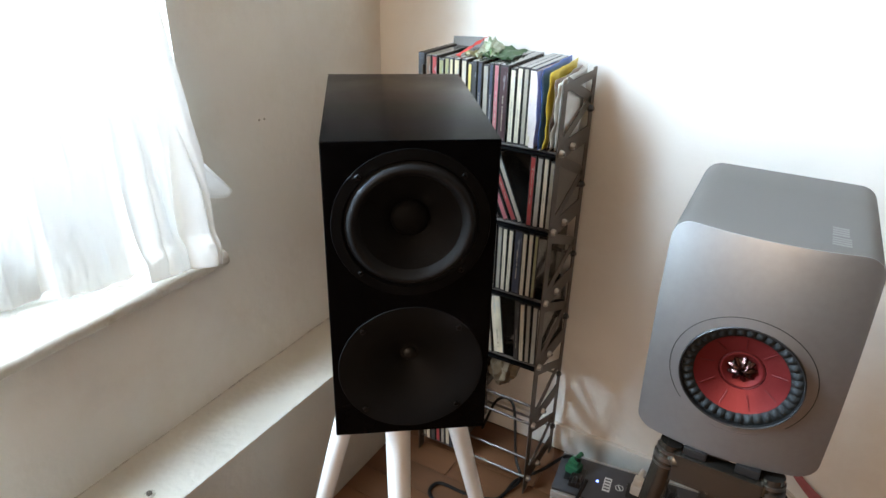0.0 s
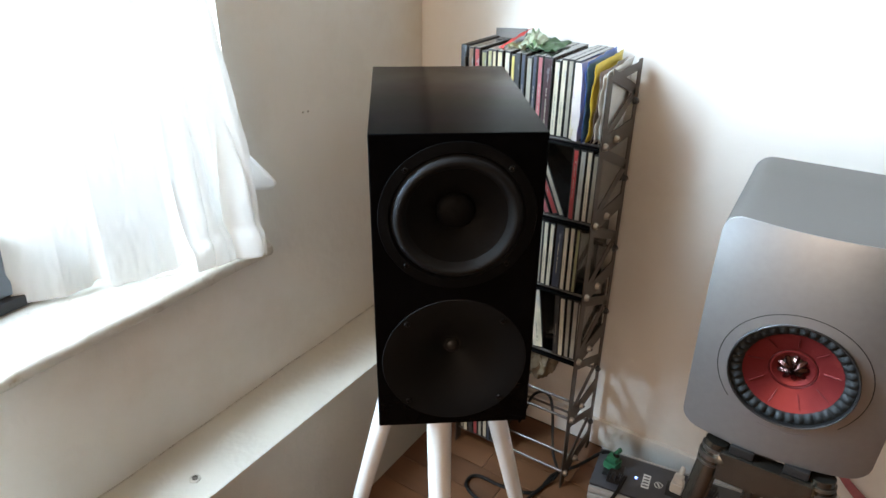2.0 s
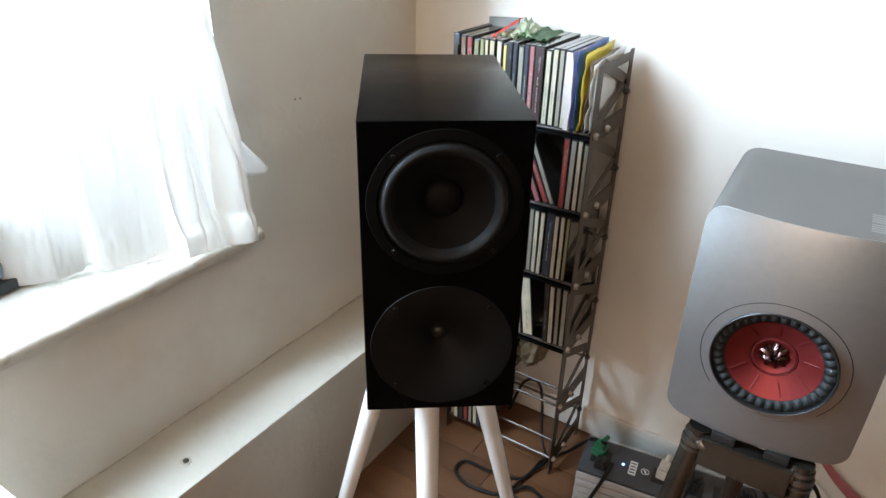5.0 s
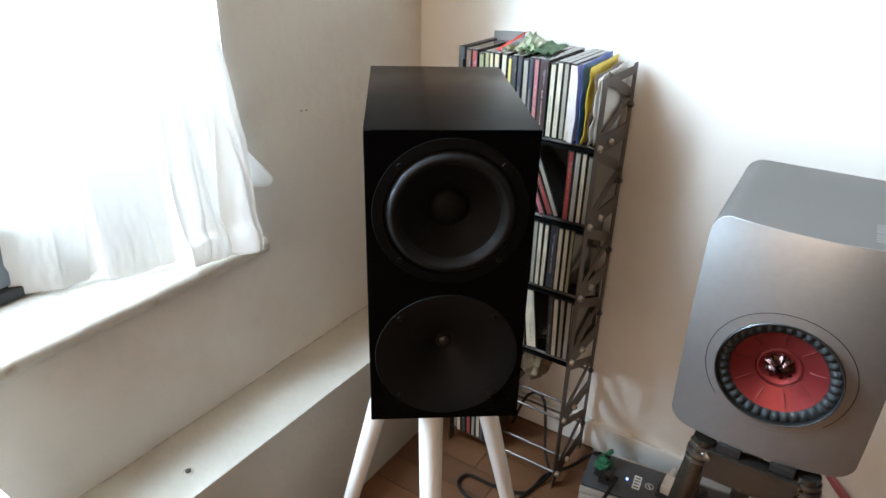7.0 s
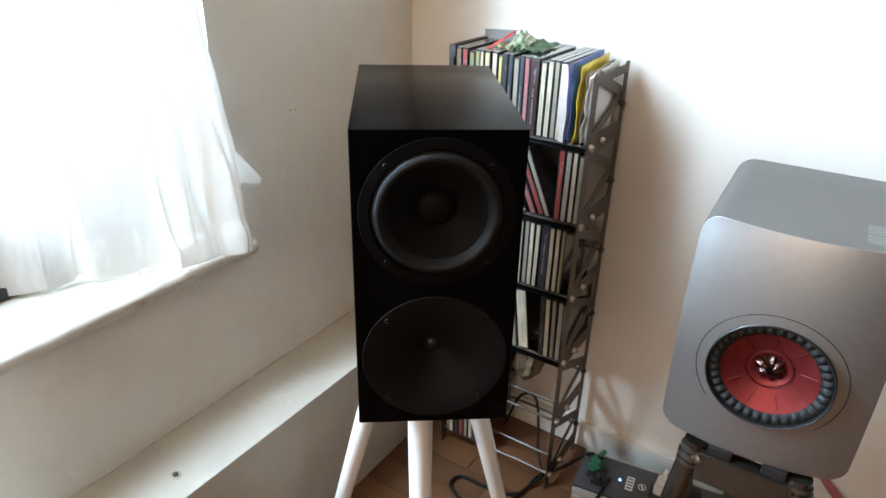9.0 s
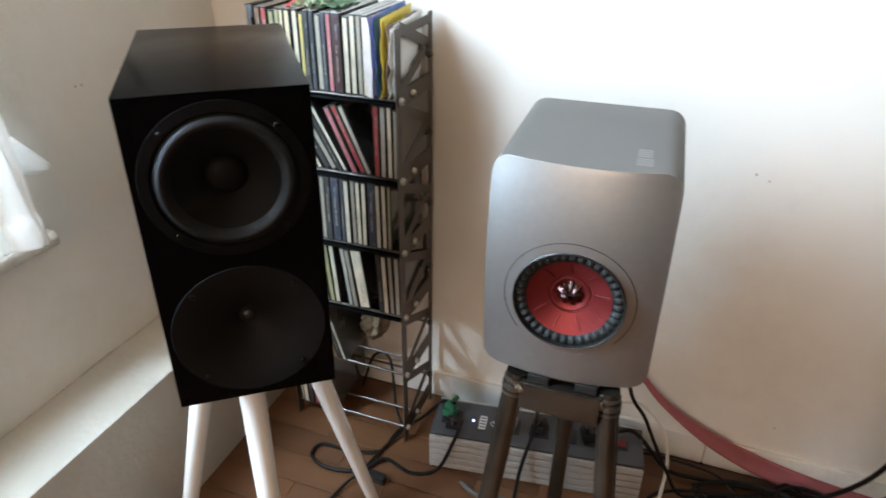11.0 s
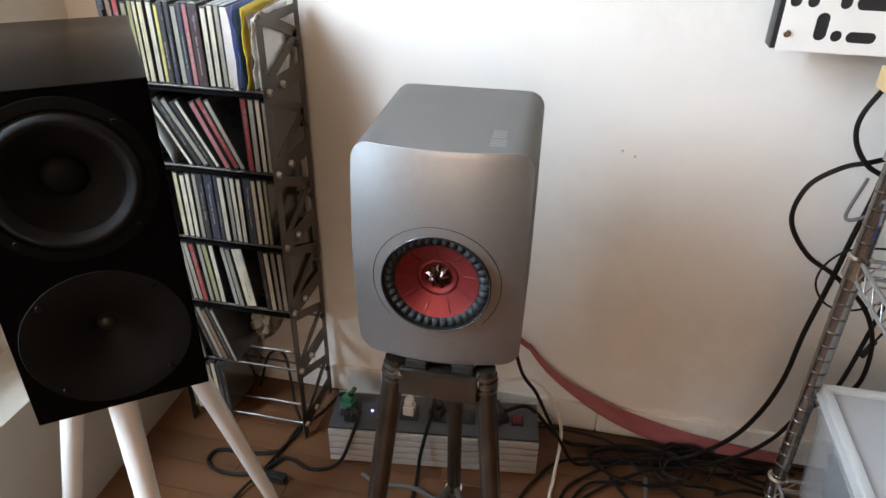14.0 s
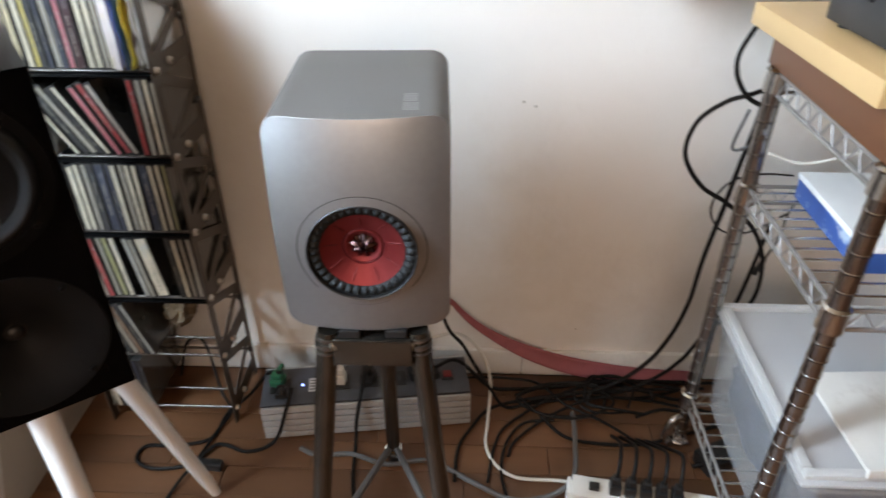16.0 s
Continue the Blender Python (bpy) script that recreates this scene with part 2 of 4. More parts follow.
def lathe(profile, n=64, axis="z", cap0=False, cap1=False, bm=None):
    """profile: (radius, height) pairs, turned round z or round y (height then runs along y)."""
    bm = bm or bmesh.new()
    rings = []
    for r, h in profile:
        ring = []
        for i in range(n):
            a = 2 * math.pi * i / n
            c, s = r * math.cos(a), r * math.sin(a)
            ring.append((c, s, h) if axis == "z" else (c, h, s))
        rings.append(ring)
    return rings_to(bm, rings, True, cap0, cap1)


def smooth_path(points, steps=8):
    """Catmull-Rom through the points."""
    p = [Vector(q) for q in points]
    p = [p[0] * 2 - p[1]] + p + [p[-1] * 2 - p[-2]]
    out = []
    for i in range(1, len(p) - 2):
        a, b, c, d = p[i - 1:i + 3]
        for k in range(steps):
            t = k / steps
            out.append(0.5 * (2 * b + (c - a) * t + (2 * a - 5 * b + 4 * c - d) * t * t + (3 * b - a - 3 * c + d) * t ** 3))
    out.append(p[-2])
    return out


def tube(points, r, n=10, steps=8, r1=None, bm=None, smooth=True, flat=None):
    """A pipe along the points; r1: the end radius; flat: (width, thickness) for a ribbon."""
    bm = bm or bmesh.new()
    path = smooth_path(points, steps) if smooth and len(points) > 2 else [Vector(q) for q in points]
    rings, up = [], None
    for i, q in enumerate(path):
        d = (path[min(i + 1, len(path) - 1)] - path[max(i - 1, 0)]).normalized()
        if up is None:
            up = Vector((0, 0, 1)) if abs(d.z) < 0.9 else Vector((1, 0, 0))
        side = d.cross(up).normalized()
        up = side.cross(d).normalized()
        k = i / max(1, len(path) - 1)
        rad = r if r1 is None else r + (r1 - r) * k
        a, b = (rad, rad) if flat is None else flat
        rings.append([q + side * (a * math.cos(2 * math.pi * j / n)) + up * (b * math.sin(2 * math.pi * j / n)) for j in range(n)])
    return rings_to(bm, rings, True, True, True)


def bolt(centre, r, depth, normal="y"):
    """A small pan-head screw with a socket, facing -y."""
    bm = lathe([(r, 0.0), (r, -depth * 0.6), (r * 0.8, -depth), (r * 0.45, -depth), (r * 0.4, -depth * 0.3), (0.0001, -depth * 0.3)], 16, "y", cap0=True)
    bm.transform(Matrix.Translation(centre))
    return bm


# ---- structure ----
# unseen walls in dark tan, which weakens and warms the bounced light
M_WALLB = mat("wall_bounce_tint", (0.34, 0.21, 0.11), 0.8, vary=0.06, scale=3)
floor = solo("floor", box(-0.3, 5.0, -3.0, 0.1, -0.1, -0.004), M_JOINT, "brown oak strip floor, worn and dusty", "floor", "structure")
solo("ceiling", box(-0.3, 5.15, -3.2, 0.25, 2.45, 2.55), M_CEIL, "unseen closing ceiling, tinted buff to warm the bounced light", "ceiling", "structure")
solo("wall_north", box(-0.3, 5.0, 0.0, 0.2, -0.1, 2.45), M_WALL, "white painted plaster wall with faint stains and specks", "wall", "structure")
solo("wall_east", box(5.0, 5.15, -3.0, 0.2, -0.1, 2.45), M_WALLB, "unseen closing wall, dark tan to dim and warm the bounced light", "wall", "structure")
# the opening is added so that the fill lamp can shine in
bm = box(-0.3, 5.15, -3.2, -3.0, -0.1, 0.86)
for b in ((-0.3, -0.05, 0.86, 2.45), (1.65, 5.15, 0.86, 2.45), (-0.05, 1.65, 1.94, 2.45)):
    box(b[0], b[1], -3.2, -3.0, b[2], b[3], bm=bm)
bmesh.ops.remove_doubles(bm, verts=bm.verts, dist=0.0001)
solo("wall_south", bm, M_WALLB, "unseen closing wall, tinted for warm bounce, opened for the fill lamp", "wall", "structure", smooth=False)

Y0, Y1, ZS, ZT = -1.48, -0.50, 0.532, 2.25  # window opening in the west wall
bm = box(-0.3, 0, -3.0, 0, -0.1, ZS)
for b in ((Y1, 0.0, ZS, 2.45), (-3.0, Y0, ZS, 2.45), (Y0, Y1, ZT, 2.45)):
    box(-0.3, 0, b[0], b[1], b[2], b[3], bm=bm)
bmesh.ops.remove_doubles(bm, verts=bm.verts, dist=0.0001)
solo("wall_west", bm, M_WALL, "off-white plaster wall with a deep window opening", "wall", "structure", smooth=False)

# a boxed-in ledge along the foot of the west wall
bm = box(-0.008, 0.134, -3.0, 0.008, -0.008, 0.288, 0.003)
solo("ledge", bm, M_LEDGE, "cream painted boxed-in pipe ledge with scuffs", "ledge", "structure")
rng = random.Random(5)
bm = bmesh.new()
y = -2.2
pts = []
while y < -0.01:
    pts.append((0.0015 + rng.uniform(-0.0006, 0.0012), y, 0.2885 + rng.uniform(-0.0006, 0.0012)))
    y += rng.uniform(0.03, 0.08)
tube(pts, 0.0013, 6, 3, bm=bm)
solo("caulk_line", bm, M_CAULK, "cracked dirty caulk line above the ledge", "caulk", "structure")
stud = thing("stud", pose(0.087, -0.726, 0.288), "small dark screw head in the ledge top", "screw")
part("washer", lathe([(0.0085, 0.0), (0.0085, 0.001), (0.004, 0.0014), (0.004, 0.0008), (0.0001, 0.0008)], 18), M_CAULK, stud)
part("head", lathe([(0.0042, 0.0009), (0.0042, 0.004), (0.003, 0.005), (0.0001, 0.005)], 14), M_CHROMEDK, stud)

# baseboard of the north wall, in two lengths
for x0, x1 in ((0.134, 1.036), (1.038, 5.0)):
    solo("baseboard", box(x0, x1, -0.011, 0.0, 0.0, 0.066, 0.0025), M_BASE, "low off-white painted wooden baseboard", "baseboard", "structure")

# window sill with a rounded nose
prof = [(-0.30, 0.532), (0.006, 0.532)]
prof += [(0.006 + 0.013 * math.sin(a), 0.5455 - 0.0135 * math.cos(a)) for a in np.linspace(0.2, math.pi, 9)]
prof += [(-0.02, 0.560), (-0.30, 0.563)]
bm = bmesh.new()
ys = list(np.linspace(-1.52, -0.465, 60))
rings_to(bm, [[(px + (0.0009 * math.sin(yy * 61) + 0.0008 * math.sin(yy * 147)) * (px > -0.1), yy, pz) for px, pz in prof] for yy in ys], True, True, True)
solo("window_sill", bm, M_SILL, "thick white painted sill with chipped paint", "sill", "structure")

win = thing("window_1", pose(-0.13, -0.99, 0.56), "bright curtained window with a grey sash", "window", "", "structure")
part("bottom_rail", box(-0.02, 0.015, -0.488, 0.488, 0.022, 0.095, 0.003), M_FRAME, win)
part("rail_bead", box(-0.02, 0.02, -0.488, 0.488, 0.0952, 0.112, 0.002), M_FRAMEDK, win)
part("rail_track", box(-0.03, 0.024, -0.488, 0.488, 0.004, 0.020, 0.002), M_FRAMEDK, win)
for y in (-0.488, 0.433):
    part("side_rail", box(-0.02, 0.015, y, y + 0.055, 0.1125, 1.62, 0.003), M_FRAME, win)
part("top_rail", box(-0.02, 0.015, -0.488, 0.488, 1.6205, 1.688, 0.003), M_FRAME, win)
panes = [part("pane", box(-0.006, -0.002, -0.432, 0.432, 0.113, 1.6195), M_GLASS, win)]
for pane in panes:
    pane.visible_shadow = False


# ---- curtain ----
def curtain():
    """Gathered cloth: a front panel over a rear one, a folded-back flap, and creases that run together at the top."""
    bm = bmesh.new()
    nu, nv = 260, 170
    rows = []
    for j in range(nv + 1):
        v = j / nv
        z = 0.566 + 1.19 * v ** 1.2 + 2.4 * max(0, v - 0.8)
        low = math.exp(-(z - 0.566) / 0.10)
        mid = math.exp(-((z - 0.72) / 0.16) ** 2)
        row = []
        for i in range(nu + 1):
            u = i / nu
            y = float(np.interp(u, (0, 0.18, 0.34, 0.60, 0.64, 1), (-0.812, -0.758, -0.708, -0.618, -0.612, -0.514)))
            y += 0.010 * mid * u ** 3 - 0.018 * min(1, max(0, z - 0.75) / 0.25) * u + 0.03 * v * (1 - u)
            plan = float(np.interp(u, (0, 0.18, 0.31, 0.34, 0.36, 0.595, 0.63, 1), (-0.118, -0.078, -0.074, -0.050, -0.046, -0.030, 0.000, 0.026)))
            loose = -0.095 + 0.110 * u
            k = math.exp(-max(0, z - 0.60) / 0.13)
            x = plan * k + loose * (1 - k)
            # creases: long ones that lean together, then short crumples
            lean = u + 0.16 * (u - 0.72) * min(1, max(0, z - 0.58) / 0.30)
            long_fold = abs(noise.noise((lean * 4.6, z * 1.7, 3.3)))
            crisp = (1 - min(1, abs(noise.noise((lean * 8.0 + 4, z * 3.2, 8.1))) * 4.5)) ** 2
            short = noise.noise((u * 13 + 2, z * 16, 6.1))
            x += (0.004 + 0.036 * u * u) * long_fold - 0.007 * u * u * crisp + (0.0012 + 0.0044 * u * u) * short
            x += 0.0012 * noise.noise((u * 40, z * 50, 1.7))
            x += 0.016 * low * (0.3 + 0.7 * u) * noise.noise((u * 6.5, z * 7, 5.5))
            # a stitched hem, a hand's width deep on the front panel
            if u > 0.62:
                x += 0.006 / (1 + math.exp((z - 0.606 - 0.006 * math.sin(9 * u)) / 0.0025))
            y += 0.006 * noise.noise((u * 6, z * 7, 9.7)) * (1 - abs(2 * u - 1))
            slit = 0.014 * math.exp(-((u - 0.325) / 0.016) ** 2) + 0.016 * math.exp(-((u - 0.61) / 0.010) ** 2)
            zz = z + (slit + 0.010 * max(0, 0.18 - u) + 0.003 * noise.noise((u * 11, 4.0, 2.0))) * math.exp(-(z - 0.566) / 0.035)
            row.append(bm.verts.new((x, y, max(zz, 0.5652))))
        rows.append(row)
    for a, b in zip(rows, rows[1:]):
        for i in range(nu):
            bm.faces.new((a[i], a[i + 1], b[i + 1], b[i]))
    return bm


cur = thing("curtain", pose(0, 0, 0), "crumpled white cotton curtain bunched on the window sill", "curtain")
c1 = part("cloth", curtain(), M_CLOTH, cur)
sol = c1.modifiers.new("thickness", "SOLIDIFY")
sol.thickness = 0.0012
bm = bmesh.new()
fl = []
for i in range(9):
    t = i / 8
    w = 0.055 * (1 - t) ** 0.7 + 0.004
    fl.append([(0.024 + 0.006 * t + 0.004 * math.sin(k * 1.4) * (1 - t), -0.498 + 0.046 * t, 0.725 - 0.070 * t - w * k / 5 + 0.01 * t) for k in range(6)])
rings_to(bm, fl, False)
fp = part("corner_flap", bm, M_CLOTH, cur)
fp.modifiers.new("thickness", "SOLIDIFY").thickness = 0.0015

# small marks: specks on the plaster
for i, (p, r) in enumerate((((1.006, -0.0008, 0.621), 0.0026), ((1.027, -0.0008, 0.613), 0.0024), ((1.146, -0.0008, 0.124), 0.0020))):
    bm = lathe([(r, 0.001), (r * 0.8, -0.0006), (0.0001, -0.0009)], 9, "y")
    solo("wall_speck", bm, M_CAULK, "small dark chip in the wall paint", "mark", m=pose(*p))
for p in ((0.0008, -0.350, 0.748), (0.0008, -0.338, 0.747)):
    bm = lathe([(0.0022, -0.001), (0.0016, 0.0006), (0.0001, 0.0009)], 9, "y")
    solo("wall_speck", bm, M_CAULK, "small dark chip in the wall paint", "mark", m=pose(*p, 0, 0, -90))

# the foot of a small frame that hangs on the west wall
fr = thing("wall_frame", pose(0.0, -0.325, 0.944), "small brown wooden frame hung on the plaster", "picture")
part("bottom_bar", box(0, 0.012, -0.055, 0.055, 0, 0.012, 0.001), M_WALNUT, fr)
part("side_bar", box(0, 0.012, -0.055, -0.043, 0.0121, 0.168, 0.001), M_WALNUT, fr)
part("side_bar", box(0, 0.012, 0.043, 0.055, 0.0121, 0.168, 0.001), M_WALNUT, fr)
part("top_bar", box(0, 0.012, -0.055, 0.055, 0.1681, 0.18, 0.001), M_WALNUT, fr)
part("backing", box(0, 0.005, -0.043, 0.043, 0.0121, 0.168), M_PAPER, fr)

# white cabinet whose corner stands beside the ledge
cb = thing("white_cabinet", pose(0.136, -1.40, 0.0), "low white painted cabinet beside the ledge", "cabinet")
part("body", box(0, 0.045, 0, 0.42, 0.0, 0.47, 0.002), M_PLATE, cb)
part("top_board", box(-0.002, 0.05, -0.004, 0.427, 0.4705, 0.50, 0.003), M_PLATE, cb)


# ---- black two-way loudspeaker ----
def plate_with_hole(bm, x0, x1, z0, z1, cx, cz, r, y=0.0, n=72):
    angs = sorted(set([2 * math.pi * i / n for i in range(n)] + [math.atan2(z - cz, x - cx) % (2 * math.pi) for x in (x0, x1) for z in (z0, z1)]))
    inner, outer = [], []
    for a in angs:
        c, s = math.cos(a), math.sin(a)
        k = min(((x1 if c > 0 else x0) - cx) / c if abs(c) > 1e-9 else 9, ((z1 if s > 0 else z0) - cz) / s if abs(s) > 1e-9 else 9)
        inner.append((cx + r * c, y, cz + r * s))
        outer.append((cx + k * c, y, cz + k * s))
    return rings_to(bm, [inner, outer])


SW, SD, SH = 0.18, 0.306, 0.366
spk = thing("black_speaker", pose(0.4655, -0.6068, 0.4950, 0, 0, 37.4), "satin black two-way bookshelf loudspeaker on white legs", "loudspeaker")
bm = box(-SW / 2, SW / 2, 0, SD, 0, SH, 0.0014)
bmesh.ops.delete(bm, geom=[f for f in bm.faces if f.normal.y < -0.99 or all(v.co.y < 1e-6 for v in f.verts)], context="FACES")
e = SW / 2 - 0.0014
WZ, GZ, RR = 0.2745, 0.0925, 0.0835
plate_with_hole(bm, -e, e, 0.0014, 0.183, 0, GZ, RR)
plate_with_hole(bm, -e, e, 0.183, SH - 0.0014, 0, WZ, RR)
bmesh.ops.remove_doubles(bm, verts=bm.verts, dist=0.00005)
part("cabinet", bm, M_BLACK, spk)


def driver_part(name, prof, z, material, parent, n=96, label=""):
    bm = lathe(prof, n, "y")
    ob = part(name, bm, material, parent, label)
    ob.matrix_basis = pose(0, 0, z)
    return ob


woofer = driver_part("woofer_frame", [(RR, 0.006), (RR, 0.0), (RR - 0.0006, -0.0012), (0.0722, -0.0016), (0.0708, 0.0008), (0.0688, 0.002)], WZ, M_RING, spk)
roll = [(0.0698 - 0.0150 * i / 12, 0.0015 - 0.0065 * math.sin(math.pi * i / 12)) for i in range(13)]
driver_part("surround", roll + [(0.0528, 0.004)], 0, M_RUBBER, woofer)
driver_part("cone", [(0.0538, 0.003), (0.046, 0.0078), (0.034, 0.015), (0.0215, 0.021), (0.0205, 0.0225)], 0, M_CONE, woofer)
driver_part("dust_cap", [(0.0208, 0.0215)] + [(0.0208 * math.cos(a), 0.0215 - 0.0105 * math.sin(a)) for a in np.linspace(0.1, 1.565, 9)], 0, M_CONE, woofer)
guide = driver_part("waveguide", [(RR, 0.006), (RR, 0.0), (RR - 0.0006, -0.001), (0.074, 0.0), (0.062, 0.0035), (0.048, 0.0095), (0.034, 0.0175), (0.022, 0.0255), (0.0135, 0.031), (0.0108, 0.034)], GZ, M_GUIDE, spk)
driver_part("tweeter_dome", [(0.0110, 0.0335)] + [(0.0092 * math.cos(a), 0.0335 - 0.0062 * math.sin(a)) for a in np.linspace(0.0, 1.565, 8)], 0, M_DOME, guide, 48)
for owner in (woofer, guide):
    for k in (45, 135, 225, 315):
        a = radians(k)
        part("screw", bolt((0.0762 * math.cos(a), -0.0005, 0.0762 * math.sin(a)), 0.0032, 0.0018), M_SCREW, owner)

# tripod of white tapered legs
tri = thing("tripod_stand", pose(0.386, -0.508, 0.0, 0, 0, 38), "white painted tripod stand with tapered wooden legs", "speaker stand")
part("top_plate", box(-0.075, 0.075, -0.095, 0.095, 0.4815, 0.4948, 0.002), M_WHITELEG, tri)
for a in (-90, 27, 153):
    c, s = math.cos(radians(a)), math.sin(radians(a))
    leg = bmesh.new()
    out = 0.092 if a == -90 else 0.124
    rings = []
    for k in range(13):
        t = k / 12
        r = 0.0172 - 0.0062 * t - 0.002 * max(0, t - 0.9) * 10
        cx, cy, cz = c * (0.066 + out * t), s * (0.066 + out * t), 0.481 * (1 - t)
        if a == -90:
            cx, cy = cx - 0.0102, cy + 0.008
        rings.append([(cx + r * math.cos(q), cy + r * math.sin(q), cz) for q in np.linspace(0, 2 * math.pi, 25)[:-1]])
    part("leg", rings_to(leg, rings, True, True, True), M_WHITELEG, tri)


# ---- grey loudspeaker with a red coaxial driver ----
def round_rect(hx, hz, r, n=128):
    """Even points round a rounded rectangle, counter-clockwise from the right."""
    per = [2 * (hz - r), math.pi * r / 2, 2 * (hx - r), math.pi * r / 2] * 2
    total, out = 4 * (hx - r) + 4 * (hz - r) + 2 * math.pi * r, []
    for i in range(n):
        d, k = total * i / n, 0
        while d > per[k % 8] and k < 7:
            d -= per[k]
            k += 1
        cx, cz, a0 = [(0, 0, 0), (hx - r, hz - r, 0), (0, 0, 0), (-hx + r, hz - r, 90), (0, 0, 0), (-hx + r, -hz + r, 180), (0, 0, 0), (hx - r, -hz + r, 270)][k]
        if k == 0:
            p = (hx, -hz + r + d)
        elif k == 2:
            p = (hx - r - d, hz)
        elif k == 4:
            p = (-hx, hz - r - d)
        elif k == 6:
            p = (-hx + r + d, -hz)
        else:
            a = radians(a0) + d / r
            p = (cx + r * math.cos(a), cz + r * math.sin(a))
        out.append(p)
    return out


KX, KZ, KD, DZ = 0.0975, 0.1357, 0.2474, 0.1185
grey_box = thing("grey_speaker", pose(0.798, -0.492, 0.5133, 0, 0, 2.5), "titanium grey bookshelf loudspeaker with a curved front", "loudspeaker")


def bow(x, z):
    """How far the front stands back of its foremost point."""
    return 0.017 * (x / KX) ** 2 + 0.015 * ((z - KZ) / KZ) ** 2


edge = [(x, z + KZ) for x, z in round_rect(KX - 0.0007, KZ - 0.0007, 0.0198)]
hole = 0.0617
rings = []
for s in (0, 0.08, 0.2, 0.4, 0.6, 0.8, 0.93, 1.0):
    ring = []
    for x, z in edge:
        a = math.atan2(z - DZ, x)
        px, pz = hole * math.cos(a) * (1 - s) + x * s, (DZ + hole * math.sin(a)) * (1 - s) + z * s
        ring.append((px, bow(px, pz), pz))
    rings.append(ring)
ang = [(math.cos(math.atan2(z - DZ, x)), math.sin(math.atan2(z - DZ, x))) for x, z in edge]
rings.insert(0, [(hole * c, 0.012, DZ + hole * s) for c, s in ang])
for k, (g, back) in enumerate(((0.0003, 0.0001), (0.0006, 0.0004), (0.0007, 0.0008))):
    ring = []
    for (x, z), (ox, oz) in zip(edge, [(x, z + KZ) for x, z in round_rect(KX, KZ, 0.0205)]):
        f = g / 0.0007
        ring.append((x + (ox - x) * f, bow(x, z) + back, z + (oz - z) * f))
    rings.append(ring)
part("baffle", rings_to(bmesh.new(), rings), M_TITAN, grey_box, "silvery grey curved baffle")
rim = rings[-1]
outer = [(x, z + KZ) for x, z in round_rect(KX, KZ, 0.0205)]
shell = [[(x * 0.9995, y, z) for x, y, z in rim]]
for y in (0.06, 0.12, 0.18, KD - 0.008):
    shell.append([(x, y, z) for x, z in outer])
for k, y in ((0.99, KD - 0.003), (0.96, KD)):
    shell.append([(x * k, y, KZ + (z - KZ) * k) for x, z in outer])
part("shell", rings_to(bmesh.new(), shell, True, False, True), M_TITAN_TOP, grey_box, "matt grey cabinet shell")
bm = bmesh.new()
tube([(0.0723 * math.cos(a), bow(0.0723 * math.cos(a), DZ + 0.0723 * math.sin(a)) + 0.0002, DZ + 0.0723 * math.sin(a)) for a in np.linspace(radians(-42), radians(222), 60)], 0.00055, 6, 1, bm=bm, smooth=False)
part("groove", bm, M_PLASTICBLK, grey_box)
bm = bmesh.new()
tube([(0.0723 * math.cos(a), bow(0.0723 * math.cos(a), DZ + 0.0723 * math.sin(a)) + 0.0003, DZ + 0.0723 * math.sin(a)) for a in np.linspace(radians(-105), radians(-65), 14)], 0.0004, 6, 1, bm=bm, smooth=False)
part("groove", bm, M_TITAN_TOP, grey_box)

bm = lathe([(0.0617, 0.012), (0.0617, 0.0012), (0.0608, 0.0004), (0.0596, 0.0012), (0.0594, 0.006)], 96, "y")
drv = part("driver_ring", bm, M_PLASTICBLK, grey_box, "glossy black driver trim ring")
drv.matrix_basis = pose(0, bow(0, DZ), DZ)
bm = bmesh.new()
rr = []
for q in range(9):
    t = q / 8
    ring = []
    for i in range(216):
        a = 2 * math.pi * i / 216
        rib = 0.5 + 0.5 * math.cos(36 * a)
        r = 0.0594 - 0.0122 * t
        ring.append((r * math.cos(a), 0.0062 - 0.0042 * math.sin(math.pi * t) * (0.25 + 0.75 * rib ** 0.6) + 0.003 * t, r * math.sin(a)))
    rr.append(ring)
part("surround", rings_to(bm, rr), M_SURR, drv, "ribbed dark rubber surround")
part("cone", lathe([(0.0473, 0.0085), (0.045, 0.0098), (0.034, 0.0150), (0.0238, 0.0190), (0.0232, 0.0205)], 96, "y"), M_RED, drv, "metallic red cone")
for k in range(9):
    a = radians(12 + 40 * k)
    c, s = math.cos(a), math.sin(a)
    part("cone_rib", tube([(0.029 * c, 0.0165, 0.029 * s), (0.044 * c, 0.0100, 0.044 * s)], 0.0006, 6, 1, smooth=False), M_REDDARK, drv)
part("gap_ring", lathe([(0.0233, 0.0200), (0.0226, 0.0188), (0.0219, 0.0200)], 72, "y"), M_REDDARK, drv)
part("tweeter_guide", lathe([(0.0220, 0.0195), (0.0205, 0.0192), (0.0165, 0.0212), (0.0125, 0.0240), (0.0115, 0.0255)], 72, "y"), M_RED, drv)
part("tweeter_dome", lathe([(0.0120, 0.0262)] + [(0.012 * math.cos(a), 0.0262 - 0.006 * math.sin(a)) for a in np.linspace(0.05, 1.56, 7)], 48, "y"), M_CHROMEDK, drv)
